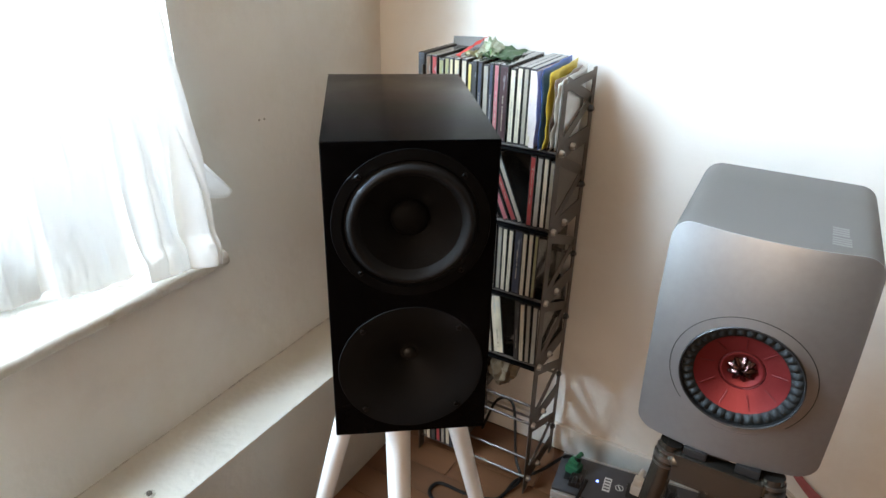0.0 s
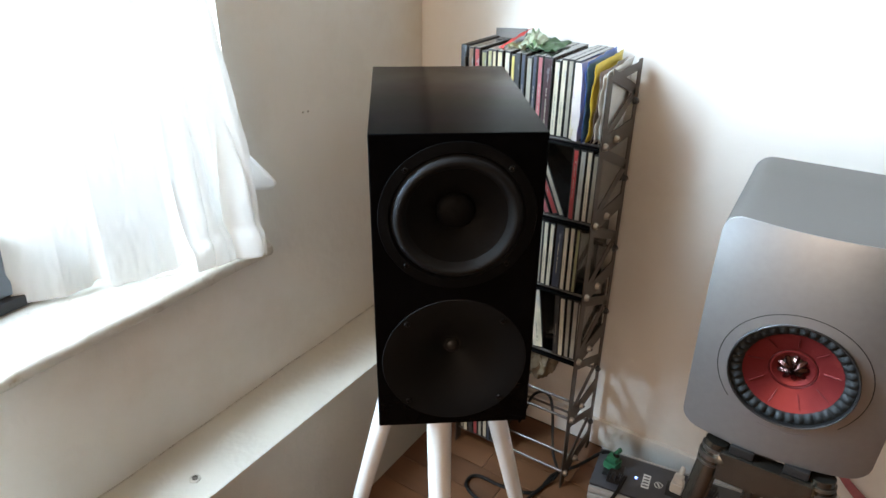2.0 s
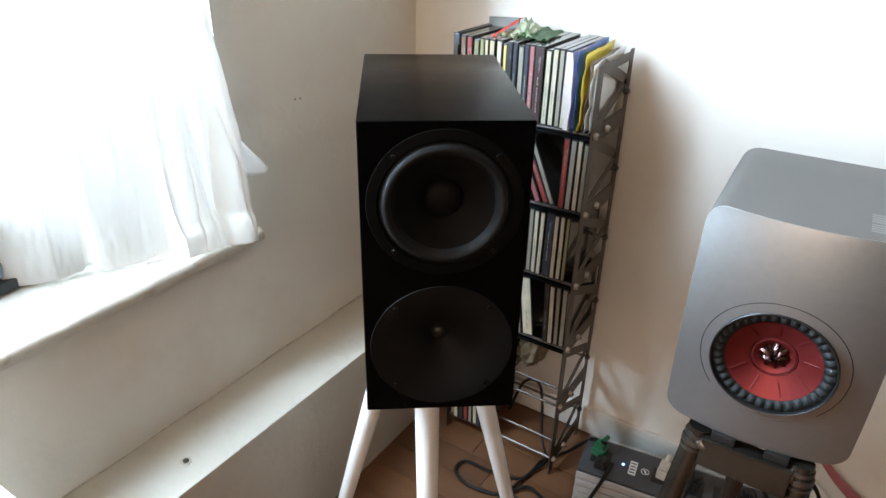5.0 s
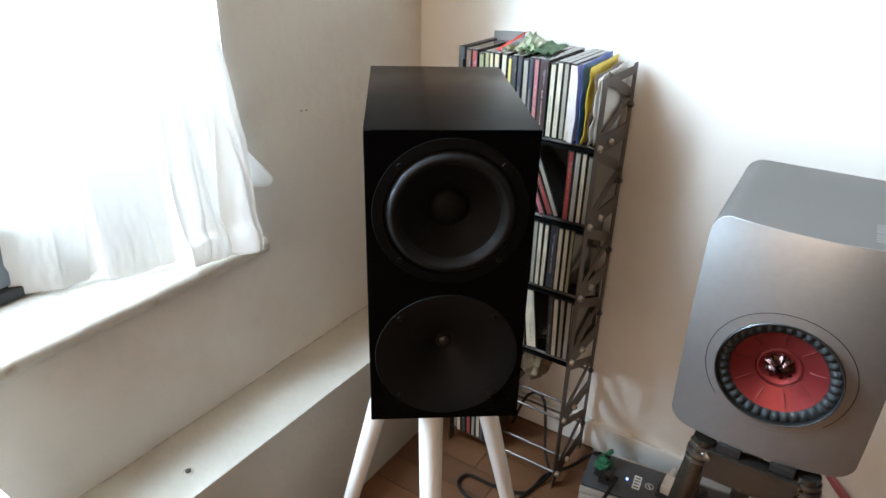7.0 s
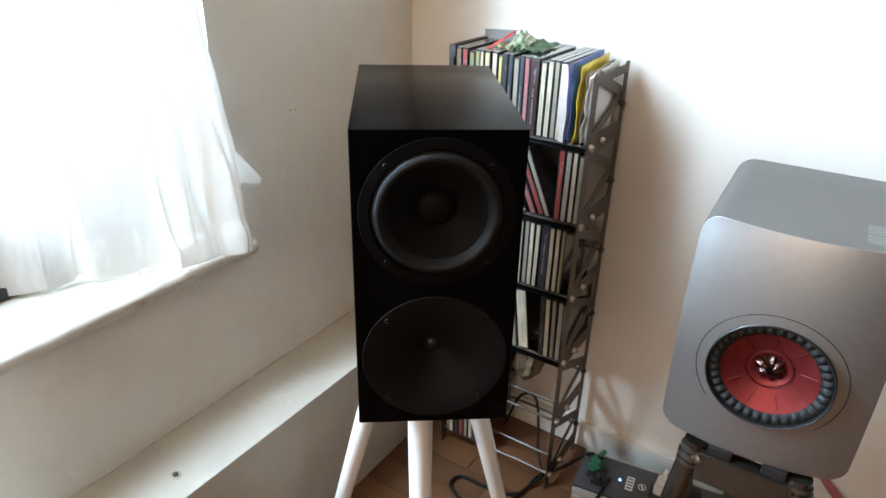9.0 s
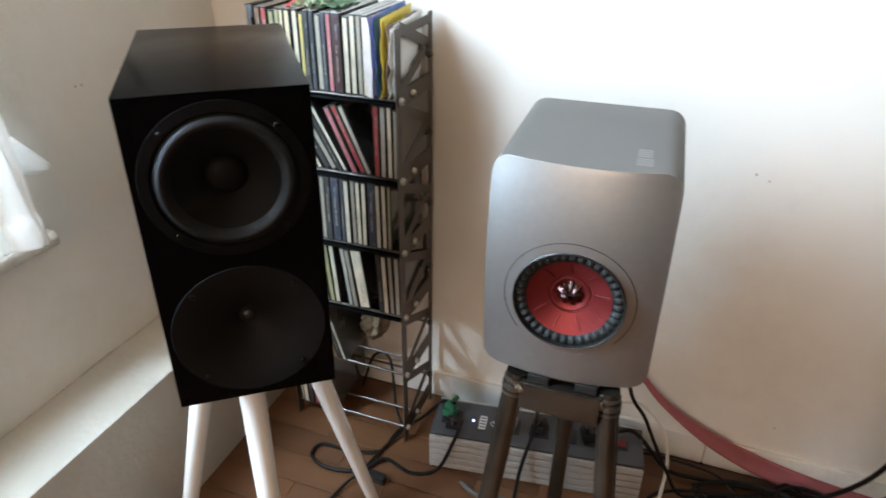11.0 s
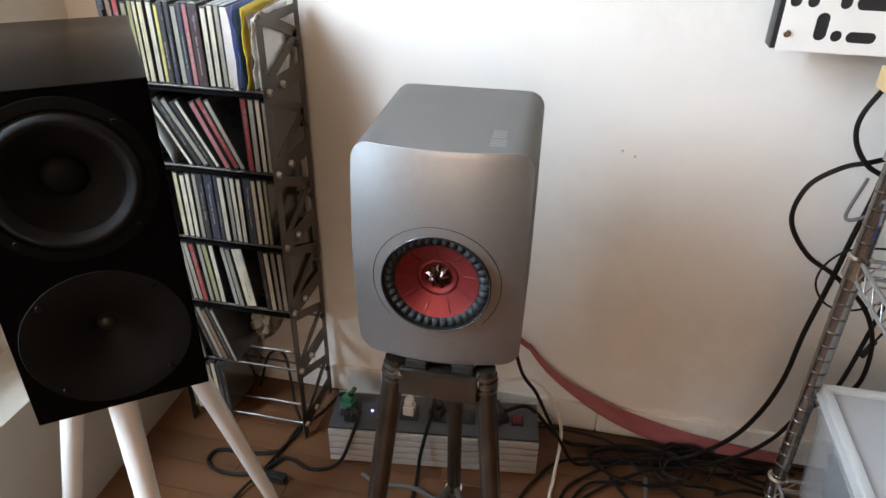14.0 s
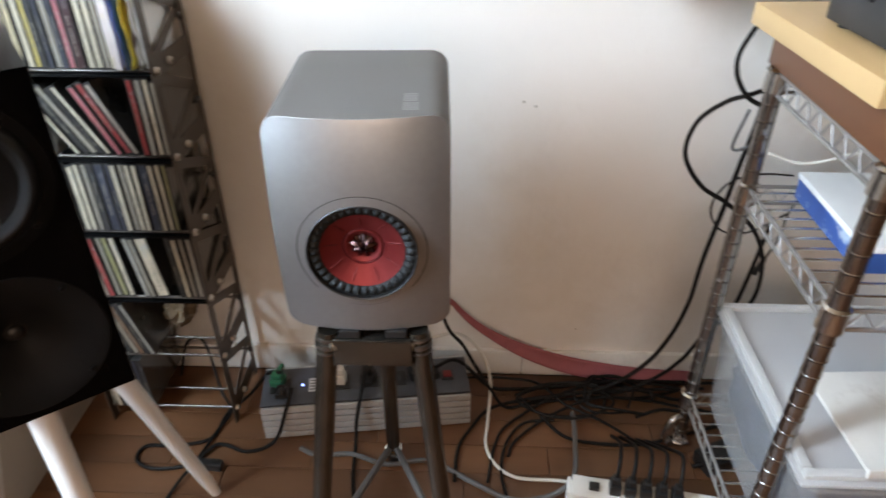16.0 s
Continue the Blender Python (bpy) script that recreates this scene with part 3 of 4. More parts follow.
for k in range(9):
    fin = bmesh.new()
    a0 = radians(40 * k + 6)
    secs = []
    for t in np.linspace(0, 1, 6):
        r = 0.0012 + 0.0145 * t
        half = 0.0004 + 0.0026 * math.sin(math.pi * min(1, t * 0.75))
        yy = 0.0150 + 0.0058 * t * t
        u, w = (math.cos(a0), math.sin(a0)), (-math.sin(a0), math.cos(a0))
        secs.append([(u[0] * r + w[0] * half * q, yy + 0.0022 * abs(q), u[1] * r + w[1] * half * q) for q in (-1, 0, 1)] + [(u[0] * r, yy + 0.0035, u[1] * r)])
    part("fin", rings_to(fin, secs, True, True, True), M_COPPER, drv, smooth=False)
# unreadable print on the top, as plain bars
for i in range(4):
    part("print_bar", box(0.048, 0.065, 0.040 + i * 0.0056, 0.0434 + i * 0.0056, 2 * KZ - 0.0003, 2 * KZ + 0.0002), M_LOGO, grey_box)
for i in range(4):
    part("print_bar", box(0.048, 0.063, 0.0645 + i * 0.0062, 0.0686 + i * 0.0062, 2 * KZ - 0.0003, 2 * KZ + 0.0002), M_LOGO, grey_box)

# tubular steel stand below it
st = thing("metal_stand", pose(0, 0, 0), "gunmetal tubular steel three-legged speaker stand", "speaker stand")
LT, RT, BT = (0.742, -0.470, 0.486), (0.857, -0.466, 0.486), (0.797, -0.345, 0.486)
LF, RF, BF = (0.690, -0.520, 0.0), (0.905, -0.510, 0.0), (0.782, -0.243, 0.0)


def leg_of(top, foot, r):
    leg = part("leg", tube([foot, top], r, 20, 1, smooth=False), M_GUN, st)
    d = (Vector(top) - Vector(foot)).normalized()
    for k, rr, h in ((0.0, r + 0.002, 0.006), (0.010, r + 0.0012, 0.004), (-0.010, r + 0.001, 0.003)):
        p = Vector(top) + d * k
        part("collar", tube([p - d * h / 2, p + d * h / 2], rr, 20, 1, smooth=False), M_CHROMEDK, leg)
    part("cap", tube([Vector(top), Vector(top) + d * 0.020], r * 0.97, 20, 1, smooth=False), M_GUN, leg)
    part("foot_collar", tube([Vector(foot) + d * 0.020, Vector(foot) + d * 0.034], r + 0.003, 20, 1, smooth=False), M_CHROME, leg)
    part("foot", tube([Vector(foot), Vector(foot) + d * 0.020], r + 0.001, 20, 1, smooth=False), M_PLASTICBLK, leg)


leg_of(LT, LF, 0.0135)
leg_of(RT, RF, 0.0135)
leg_of(BT, BF, 0.0125)
part("crossbar", box(LT[0] + 0.008, RT[0] - 0.008, -0.484, -0.460, 0.460, 0.501, 0.004), M_GUN, st)
part("back_bar", tube([(0.798, -0.462, 0.459), (0.796, -0.347, 0.459)], 0.011, 16, 1, smooth=False), M_GUN, st)
part("spreader", tube([(0.782, -0.246, 0.040), (0.70, -0.497, 0.09)], 0.006, 12, 1, smooth=False), M_GREYCABLE, st)
part("spreader", tube([(0.784, -0.246, 0.040), (0.893, -0.487, 0.09)], 0.006, 12, 1, smooth=False), M_GREYCABLE, st)
part("label_plate", box(0.770, 0.806, -0.4435, -0.4425, 0.4935, 0.5110), M_CARDW, st, "white paper label")
for x, y in ((LT[0], LT[1]), (RT[0], RT[1])):
    part("weld", lathe([(0.0001, 0.0165), (0.006, 0.0155), (0.0125, 0.009), (0.0150, 0.0)], 18), M_GUN, st).matrix_basis = pose(x + (0.010 if x < 0.8 else -0.010), y - 0.001, 0.486)
for x, y in ((0.772, -0.468), (0.829, -0.466)):
    part("pad", box(x - 0.013, x + 0.013, y - 0.012, y + 0.012, 0.5015, 0.5130, 0.002), M_PLASTICBLK, st)
part("bearer", box(0.742, 0.858, -0.442, -0.40, 0.492, 0.5130, 0.003), M_GUN, st)


# ---- rack for discs in the corner ----
TX0, TX1, TYF, TYB = 0.205, 0.455, -0.172, -0.018
SHELF = [0.727, 0.590, 0.452, 0.314, 0.176, 0.038]
rack = thing("disc_rack", pose(0, 0, 0), "tall grey steel disc rack with lattice sides, full of discs", "rack")


def side_sheet(x):
    """One side: two uprights and a zigzag of flat bars, with a gusset at each tier."""
    t = 0.0018
    side = part("upright", box(x, x + t, TYF, TYF + 0.020, 0.0, 0.834), M_STEEL, rack, smooth=False)
    part("upright", box(x, x + t, TYB - 0.016, TYB, 0.0, 0.838), M_STEEL, rack, smooth=False)
    for i, z in enumerate(SHELF):
        part("gusset", box(x, x + t, TYF + 0.0202, TYB - 0.0162, z - 0.018, z + 0.012), M_STEEL, rack, smooth=False)
        top = z + (0.120 if i else 0.108)
        mid = (z + 0.012 + top) / 2
        for a, b in (((TYF + 0.018, z + 0.010), (TYB - 0.014, mid)), ((TYB - 0.014, mid), (TYF + 0.018, top))):
            d = Vector((0, b[0] - a[0], b[1] - a[1])).normalized()
            w = Vector((0, -d.z, d.y)) * 0.0085
            pa, pb = Vector((x, *a)), Vector((x, *b))
            ring = [pa - w, pa + w, pb + w, pb - w]
            bar = rings_to(bmesh.new(), [[p + Vector((0.0002, 0, 0)) for p in ring], [p + Vector((t - 0.0002, 0, 0)) for p in ring]], True, True, True)
            part("diagonal", bar, M_STEEL, rack, smooth=False)
    part("gusset", box(x, x + t, TYF + 0.0202, TYB - 0.0162, 0.820, 0.834), M_STEEL, rack, smooth=False)


side_sheet(TX1)
side_sheet(TX0)
# dark strips put in for the shade below the upper four tiers
for z in SHELF[:4]:
    part("tier_shade", box(TX0 + 0.0025, TX1 - 0.0006, TYF + 0.003, TYF + 0.080, z - 0.0115, z - 0.0074, 0.0006), M_RING, rack, "dark strip standing in for the shade under the tier", smooth=False)
for z in SHELF:
    for y, dz in ((TYF + 0.012, -0.004), (TYF + 0.062, -0.004), (TYB - 0.022, 0.044)):
        rod = part("rod", tube([(TX0 - 0.008, y, z + dz), (TX1 + 0.011, y, z + dz)], 0.0028, 10, 1, smooth=False), M_CHROMEDK, rack)
        nut = lathe([(0.0001, 0.0075), (0.0048, 0.0068), (0.0064, 0.0035), (0.0064, 0.0)], 12)
        ob = part("nut", nut, M_NUT if dz < 0 else M_PLASTICBLK, rod)
        ob.matrix_basis = pose(TX1 + 0.0022, y, z + dz, 0, 90, 0)

# discs: a coloured spine card, in a case blackened for the dark gaps
SPINES = {
    "white": (0.50, 0.46, 0.39), "grey": (0.25, 0.235, 0.21), "black": (0.018, 0.018, 0.02), "navy": (0.02, 0.025, 0.05), "red": (0.26, 0.03, 0.032),
    "pink": (0.30, 0.09, 0.11), "maroon": (0.035, 0.010, 0.012), "cream": (0.46, 0.40, 0.28), "olive": (0.20, 0.20, 0.10), "blue": (0.03, 0.10, 0.32),
    "yellow": (0.40, 0.33, 0.10), "orange": (0.45, 0.12, 0.03), "teal": (0.06, 0.12, 0.12), "silver": (0.32, 0.32, 0.31), "brown": (0.14, 0.08, 0.05)}
M_SPINE = {k: mat("spine_" + k, (v[0] * 1.04, v[1] * 0.95, v[2] * 0.80), 0.4, vary=0.25, scale=90, coat=0.25, stretch=(1, 1, 0.35), per_object=0.15, dirt=tuple(0.6 * c + 0.12 for c in v), dirt_scale=70, dirt_at=(0.58, 0.62)) for k, v in SPINES.items()}
M_CASE = mat("disc_case_plastic", (0.045, 0.043, 0.04), 0.22, vary=0.2, scale=20, coat=0.4)
case_mesh, card_mesh, bar_mesh = {}, {}, {}


def disc(x, z, colour, thick=0.0102, tilt=0.0, tall=0.125, back=0.0):
    """A case whose foot stands at x on the tier at z; tilt leans its head to the left, in degrees."""
    key = round(thick, 4), round(tall, 3)
    if key not in case_mesh:
        case_mesh[key] = mesh_of("case", box(0.0004, thick - 0.0004, 0.0, 0.141, 0, tall, 0.0009), M_CASE)
    ck = (*key, colour)
    if ck not in card_mesh:
        card_mesh[ck] = mesh_of("spine_card", box(0.0023, thick - 0.0021, -0.0006, 0.002, 0.003, tall - 0.003), M_SPINE[colour])
        r = random.Random(len(card_mesh))
        z0 = 0.012 + r.uniform(0, 0.03)
        bar, top = bmesh.new(), z0 + r.uniform(0.03, tall - 0.06)
        while z0 < top:
            step = r.uniform(0.0010, 0.0045)
            box(thick * 0.44, thick * (0.52 + r.uniform(0, 0.05)), -0.0008, 0.0, z0, z0 + step, bm=bar)
            z0 += step + r.choice((0.0007, 0.0007, 0.0012, 0.004))
        light = sum(SPINES[colour]) / 3 > 0.25
        bar_mesh[ck] = mesh_of("print_bar", bar, M_SPINE["grey"])
    ob = tagged(new("disc_case", case_mesh[key]), f"slim disc case with a {colour} spine on the rack", "disc case", "discs on the rack")
    ob.matrix_world = pose(x, TYF + 0.004 + back, z, 0, -tilt, 0)
    for nm, me in (("spine_card", card_mesh[ck]), ("print_bar", bar_mesh[ck])):
        p = new(nm, me)
        p.parent = ob
    return ob


def row(z, x, names, tilt=0.0, thick=0.0102):
    rr = random.Random(int(z * 1000) + int(x * 1000))
    for n in names.split():
        th = thick * rr.choice((0.86, 1.0, 1.0, 1.1))
        if n[-1] in "23":
            th, n = thick * (1.6 if n[-1] == "2" else 2.2), n[:-1]
        disc(x, z, n, th, tilt + (rr.uniform(-0.4, 0.4) if tilt == 0 else rr.uniform(-1, 1)), 0.125 if rr.random() < 0.9 else 0.121, rr.uniform(-0.001, 0.004))
        x += th / math.cos(radians(tilt)) + rr.uniform(0.0001, 0.0006)
    return x


ROD = -0.0008
row(SHELF[0] + ROD, 0.209, "brown red olive olive cream cream white yellow black navy grey navy pink maroon2 white white grey white")
row(SHELF[1] + ROD, 0.209, "grey black", 2)
row(SHELF[1] + ROD, 0.306, "white black grey black white", 29)
row(SHELF[1] + ROD, 0.371, "pink red grey", 24)
row(SHELF[1] + ROD, 0.411, "red silver white grey")
row(SHELF[2] + ROD, 0.209, "black brown white grey black", 3)
row(SHELF[2] + ROD, 0.268, "cream white white grey black navy2 navy white grey white white navy2 white white olive")
row(SHELF[3] + ROD, 0.209, "grey black orange grey grey silver grey red grey olive white", 5)
row(SHELF[3] + ROD, 0.345, "silver grey white3", 7)
row(SHELF[3] + ROD, 0.408, "black white grey silver", 2)
row(SHELF[4] + ROD, 0.212, "brown black grey black grey", 5)
row(SHELF[4] + ROD, 0.278, "black grey brown black silver", 16)
row(SHELF[5] + ROD, 0.212, "grey white black red grey white navy black", 2)


def sheet(name, pts, nu, nv, material, label, category, crease=0.004, seed=1):
    """A creased paper or sleeve spanned by four corners."""
    a, b, c, d = [Vector(p) for p in pts]
    bm = bmesh.new()
    rows = []
    nrm = (b - a).cross(d - a).normalized()
    for j in range(nv + 1):
        rows.append([])
        for i in range(nu + 1):
            u, v = i / nu, j / nv
            p = a * (1 - u) * (1 - v) + b * u * (1 - v) + c * u * v + d * (1 - u) * v
            p = p + nrm * crease * noise.noise((u * 5 + seed, v * 6, seed * 3.1)) * 1.6
            rows[-1].append(p)
    rings_to(bm, rows, False)
    ob = solo(name, bm, material, label, category)
    ob.modifiers.new("thickness", "SOLIDIFY").thickness = 0.0008
    return ob


M_SLEEVE = mat("pinkish_sleeve", (0.62, 0.54, 0.50), 0.25, vary=0.08, scale=40, coat=0.4, dirt=(0.55, 0.10, 0.06), dirt_scale=26, dirt_at=(0.56, 0.66))
M_YEL = mat("yellow_paper", (0.68, 0.52, 0.06), 0.55, vary=0.12, scale=25)
M_BLUEP = mat("blue_paper", (0.03, 0.09, 0.34), 0.45, vary=0.15, scale=25)
M_REDP = mat("red_paper", (0.50, 0.045, 0.035), 0.5, vary=0.25, scale=20)
M_PALEGREEN = mat("pale_green_paper", (0.38, 0.42, 0.30), 0.5, vary=0.35, scale=22, dirt=(0.10, 0.20, 0.07), dirt_scale=14, dirt_at=(0.5, 0.56))
M_BROWNGREY = mat("brown_grey_card", (0.10, 0.085, 0.07), 0.5, vary=0.15, scale=20)
sheet("card_sleeve", ((0.276, -0.166, SHELF[1]), (0.276, -0.05, SHELF[1]), (0.226, -0.05, SHELF[1] + 0.113), (0.226, -0.166, SHELF[1] + 0.113)), 6, 6, M_PAPER, "cream card sleeve leaning against the discs", "sleeve", 0.001, 13)
zt = SHELF[0]
bm = box(-0.007, 0.007, 0.0, 0.12, 0.0, 0.121)
bmesh.ops.subdivide_edges(bm, edges=list(bm.edges), cuts=7, use_grid_fill=True)
for v in bm.verts:
    q = 1 - 0.35 * (v.co.z / 0.121 - 0.5) ** 2 * 4
    v.co.x = v.co.x * q - 0.004 * v.co.z / 0.121 + 0.0025 * noise.noise((v.co.y * 30, v.co.z * 34, 2.2))
    v.co.y += 0.0022 * noise.noise((v.co.x * 90, v.co.z * 40, 7.0))
solo("paper_sleeve", bm, M_SLEEVE, "puffed pinkish white plastic sleeve among the discs", "sleeve", m=pose(0.4105, -0.170, zt))
for x, front, dx, tall, m_, word, seed in ((0.4235, -0.174, -0.002, 0.130, M_BLUEP, "blue", 5), (0.4310, -0.171, 0.003, 0.127, M_YEL, "creased yellow", 6), (0.4375, -0.166, 0.004, 0.116, M_SPINE["brown"], "brown", 7),
                                           (0.4430, -0.170, 0.004, 0.112, M_PAPER, "cream", 8), (0.4485, -0.165, 0.003, 0.118, M_CARDW, "white", 9)):
    sheet("booklet", ((x, front, zt), (x - 0.001, -0.05, zt), (x + dx, -0.05, zt + tall), (x + dx, front + 0.003, zt + tall - 0.006)), 10, 14, m_, f"{word} paper booklet standing among the discs", "booklet", 0.0028, seed)
# things that lie on top of the upper tier
zc = zt + 0.116
sheet("paper_sleeve", ((0.30, -0.140, zc + 0.011), (0.352, -0.140, zc + 0.012), (0.342, -0.05, zc + 0.012), (0.28, -0.05, zc + 0.016)), 10, 10, M_LEAFGREEN, "folded green paper sleeve lying on the discs", "sleeve", 0.005, 9)
sheet("paper_sleeve", ((0.285, -0.135, zc + 0.014), (0.322, -0.130, zc + 0.014), (0.305, -0.06, zc + 0.018), (0.270, -0.05, zc + 0.028)), 10, 10, M_PALEGREEN, "bent pale green sleeve lying on the discs", "sleeve", 0.008, 10)
sheet("paper_sleeve", ((0.235, -0.155, zc - 0.01), (0.245, -0.150, zc + 0.0), (0.302, -0.120, zc + 0.040), (0.285, -0.125, zc + 0.030)), 8, 8, M_REDP, "crumpled red paper sleeve on the discs", "sleeve", 0.006, 11)
sheet("paper_sleeve", ((0.252, -0.150, zc - 0.02), (0.292, -0.140, zc - 0.01), (0.296, -0.12, zc + 0.018), (0.26, -0.12, zc + 0.012)), 8, 8, M_SPINE["olive"], "crumpled olive paper sleeve on the discs", "sleeve", 0.006, 12)
bk = solo("grey_booklet", box(-0.030, 0.030, -0.002, 0.002, 0, 0.13, 0.0008), M_BROWNGREY, "brown-grey card booklet standing up behind the discs", "booklet", m=pose(0.237, -0.07, zt + 0.012, -8, -4, 0))
blk = thing("black_disc_box", pose(0.196, -0.165, zt - 0.002, 0, 0, 0), "black disc box at the end of the upper tier", "disc case")
part("shell", box(-0.002, 0.010, 0.0, 0.13, 0.0, 0.128, 0.001), M_PLASTICBLK, blk)
part("spine_card", box(0.000, 0.008, -0.0012, -0.0002, 0.01, 0.118), M_SPINE["black"], blk)
# crumpled thing in the fifth tier
bm = bmesh.new()
bmesh.ops.create_icosphere(bm, subdivisions=4, radius=0.038)
for v in bm.verts:
    n = v.co.normalized()
    v.co = Vector((v.co.x * 0.75, v.co.y * 0.9, v.co.z * 1.0)) * (1 + 0.35 * noise.noise(n * 2.2) + 0.15 * noise.noise(n * 6))
solo("crumpled_paper", bm, mat("kraft_paper", (0.17, 0.12, 0.07), 0.7, vary=0.3, scale=30), "crumpled brown kraft paper stuffed in the rack", "paper", m=pose(0.355, -0.075, SHELF[4] + 0.046))


# ---- power conditioner on the floor ----
PW, PD, PH = 0.405, 0.105, 0.086
pdu = thing("power_conditioner", pose(0.526, -0.212, 0.0, 0, 0, 7.8), "long power conditioner with silver ribs and a dark grey top", "power strip")
part("body", box(0.001, PW - 0.001, 0.0062, PD, 0.002, PH - 0.002, 0.001), M_PLASTICBLK, pdu)
for i in range(5):
    part("rib", box(0, PW, 0.0, 0.0060, 0.0030 + i * 0.0165, 0.0165 + i * 0.0165, 0.0018), M_PDU, pdu)
part("back_rib", box(0, PW, PD, PD + 0.004, 0.002, PH + 0.001, 0.001), M_PDU, pdu)
part("top_panel", box(0.0, PW, 0.0064, PD - 0.0005, PH - 0.0018, PH + 0.0005, 0.0006), M_PDUTOP, pdu)
for i, x in enumerate((0.035, 0.152, 0.208, 0.262, 0.315)):
    s = part("socket", box(x - 0.019, x + 0.019, 0.036, 0.074, PH + 0.0006, PH + 0.0030, 0.001), M_PLASTICBLK, pdu)
    for dx in (-0.007, 0.007):
        part("slot", box(x + dx - 0.0012, x + dx + 0.0012, 0.048, 0.060, PH + 0.0031, PH + 0.0036), M_PDUTOP, s)
sw = part("switch", box(0.352, 0.376, 0.040, 0.064, PH + 0.0006, PH + 0.006, 0.002), M_PLASTICBLK, pdu)
part("rocker", box(0.356, 0.372, 0.043, 0.061, PH + 0.0061, PH + 0.0085, 0.001), M_REDSW, sw)
led = part("lamp", lathe([(0.0026, 0.0), (0.0024, 0.0018), (0.0001, 0.0024)], 12), M_LED, pdu, "lit blue indicator lamp")
led.matrix_basis = pose(0.078, 0.055, PH + 0.0006)
part("label_plate", box(0.090, 0.104, 0.036, 0.072, PH + 0.0006, PH + 0.0011), M_CARDW, pdu)
for i in range(4):
    part("print_bar", box(0.092, 0.102, 0.040 + i * 0.008, 0.0435 + i * 0.008, PH + 0.0012, PH + 0.0014), M_GREYCABLE, pdu)
bm = lathe([(0.0078, 0.0), (0.0078, 0.0004), (0.0066, 0.0004), (0.0066, 0.0)], 32)
rg = part("round_mark", bm, M_CARDW, pdu)
rg.matrix_basis = pose(0.120, 0.055, PH + 0.0006)
part("print_bar", box(-0.0012, 0.0012, -0.005, 0.005, 0, 0.0005, m=pose(0.120, 0.055, PH + 0.0006, 0, 0, 30)), M_CARDW, pdu)


def plug(name, x, y, rz, material, label, h=0.034, w=0.013):
    """A mains plug pushed into the top of the conditioner."""
    P = pdu.matrix_world @ pose(x, y, PH + 0.0031, 0, 0, rz)
    ob = thing(name, P, label, "plug")
    part("block", box(-w, w, -w, w, 0, h * 0.6, 0.003), material, ob)
    part("grip", box(-w * 0.8, w * 0.8, -w * 0.65, w * 0.65, h * 0.6 + 0.0002, h, 0.003), material, ob)
    part("sleeve", tube([(0, 0, h * 0.75), (0, -0.010, h * 0.95), (0, -0.024, h * 0.95)], 0.0048, 10, 4), material, ob)
    return ob


plug("green_plug", 0.030, 0.062, 160, M_GREEN, "green mains plug in the power conditioner", 0.028, 0.013)
plug("black_plug", 0.040, 0.030, 0, M_PLASTICBLK, "black mains plug in the power conditioner", 0.02, 0.012)
plug("white_plug", 0.152, 0.055, 170, M_PLASTICWHT, "white mains plug in the power conditioner", 0.036, 0.011)
plug("black_plug", 0.208, 0.055, -20, M_PLASTICBLK, "black mains plug in the power conditioner")
plug("black_plug", 0.300, 0.055, 20, M_PLASTICBLK, "black mains plug in the power conditioner")
plug("black_plug", 0.332, 0.052, 200, M_PLASTICBLK, "black mains plug in the power conditioner", 0.028)


# ---- cables ----
def cable(points, r, material, label, name="cable", steps=10, ends=False):
    ob = thing(name, pose(0, 0, 0), label, "cable")
    part("cord", tube(points, r * 0.86, 8, steps), material, ob)
    if ends:
        p, q = Vector(points[-1]), Vector(points[-2])
        d = (p - q).normalized()
        part("connector", tube([p - d * 0.004, p + d * 0.012, p + d * 0.030], r * 2.2, 10, 3), M_PLASTICBLK, ob)
    return ob


BK = "black mains cable trailing over the wooden floor"
cable([(0.556, -0.150, 0.122), (0.520, -0.120, 0.090), (0.470, -0.110, 0.020), (0.432, -0.150, 0.005), (0.420, -0.215, 0.005), (0.360, -0.236, 0.005), (0.300, -0.240, 0.005), (0.294, -0.272, 0.005), (0.335, -0.292, 0.005), (0.400, -0.280, 0.006), (0.440, -0.235, 0.010), (0.500, -0.246, 0.005), (0.548, -0.225, 0.012), (0.575, -0.205, 0.080), (0.585, -0.185, 0.118)], 0.0042, M_CABLE, BK)
cable([(0.300, -0.050, 0.010), (0.330, -0.045, 0.10), (0.375, -0.060, 0.115), (0.410, -0.110, 0.03), (0.440, -0.150, 0.012), (0.425, -0.200, 0.006), (0.410, -0.282, 0.010)], 0.0036, M_CABLE, BK)
cable([(0.380, -0.400, 0.005), (0.384, -0.357, 0.005), (0.400, -0.310, 0.012), (0.418, -0.284, 0.014)], 0.0036, M_CABLE, BK)
solo("inline_plug", box(-0.028, 0.028, -0.009, 0.009, 0, 0.018, 0.004), M_PLASTICBLK, "black in-line connector lying on the floor", "plug", m=pose(0.436, -0.283, 0.001, 0, 0, -4))
cable([(0.715, -0.118, 0.125), (0.722, -0.160, 0.128), (0.716, -0.190, 0.098), (0.708, -0.206, 0.050), (0.706, -0.225, 0.006), (0.712, -0.300, 0.005), (0.728, -0.380, 0.005)], 0.0042, M_CABLE, BK)
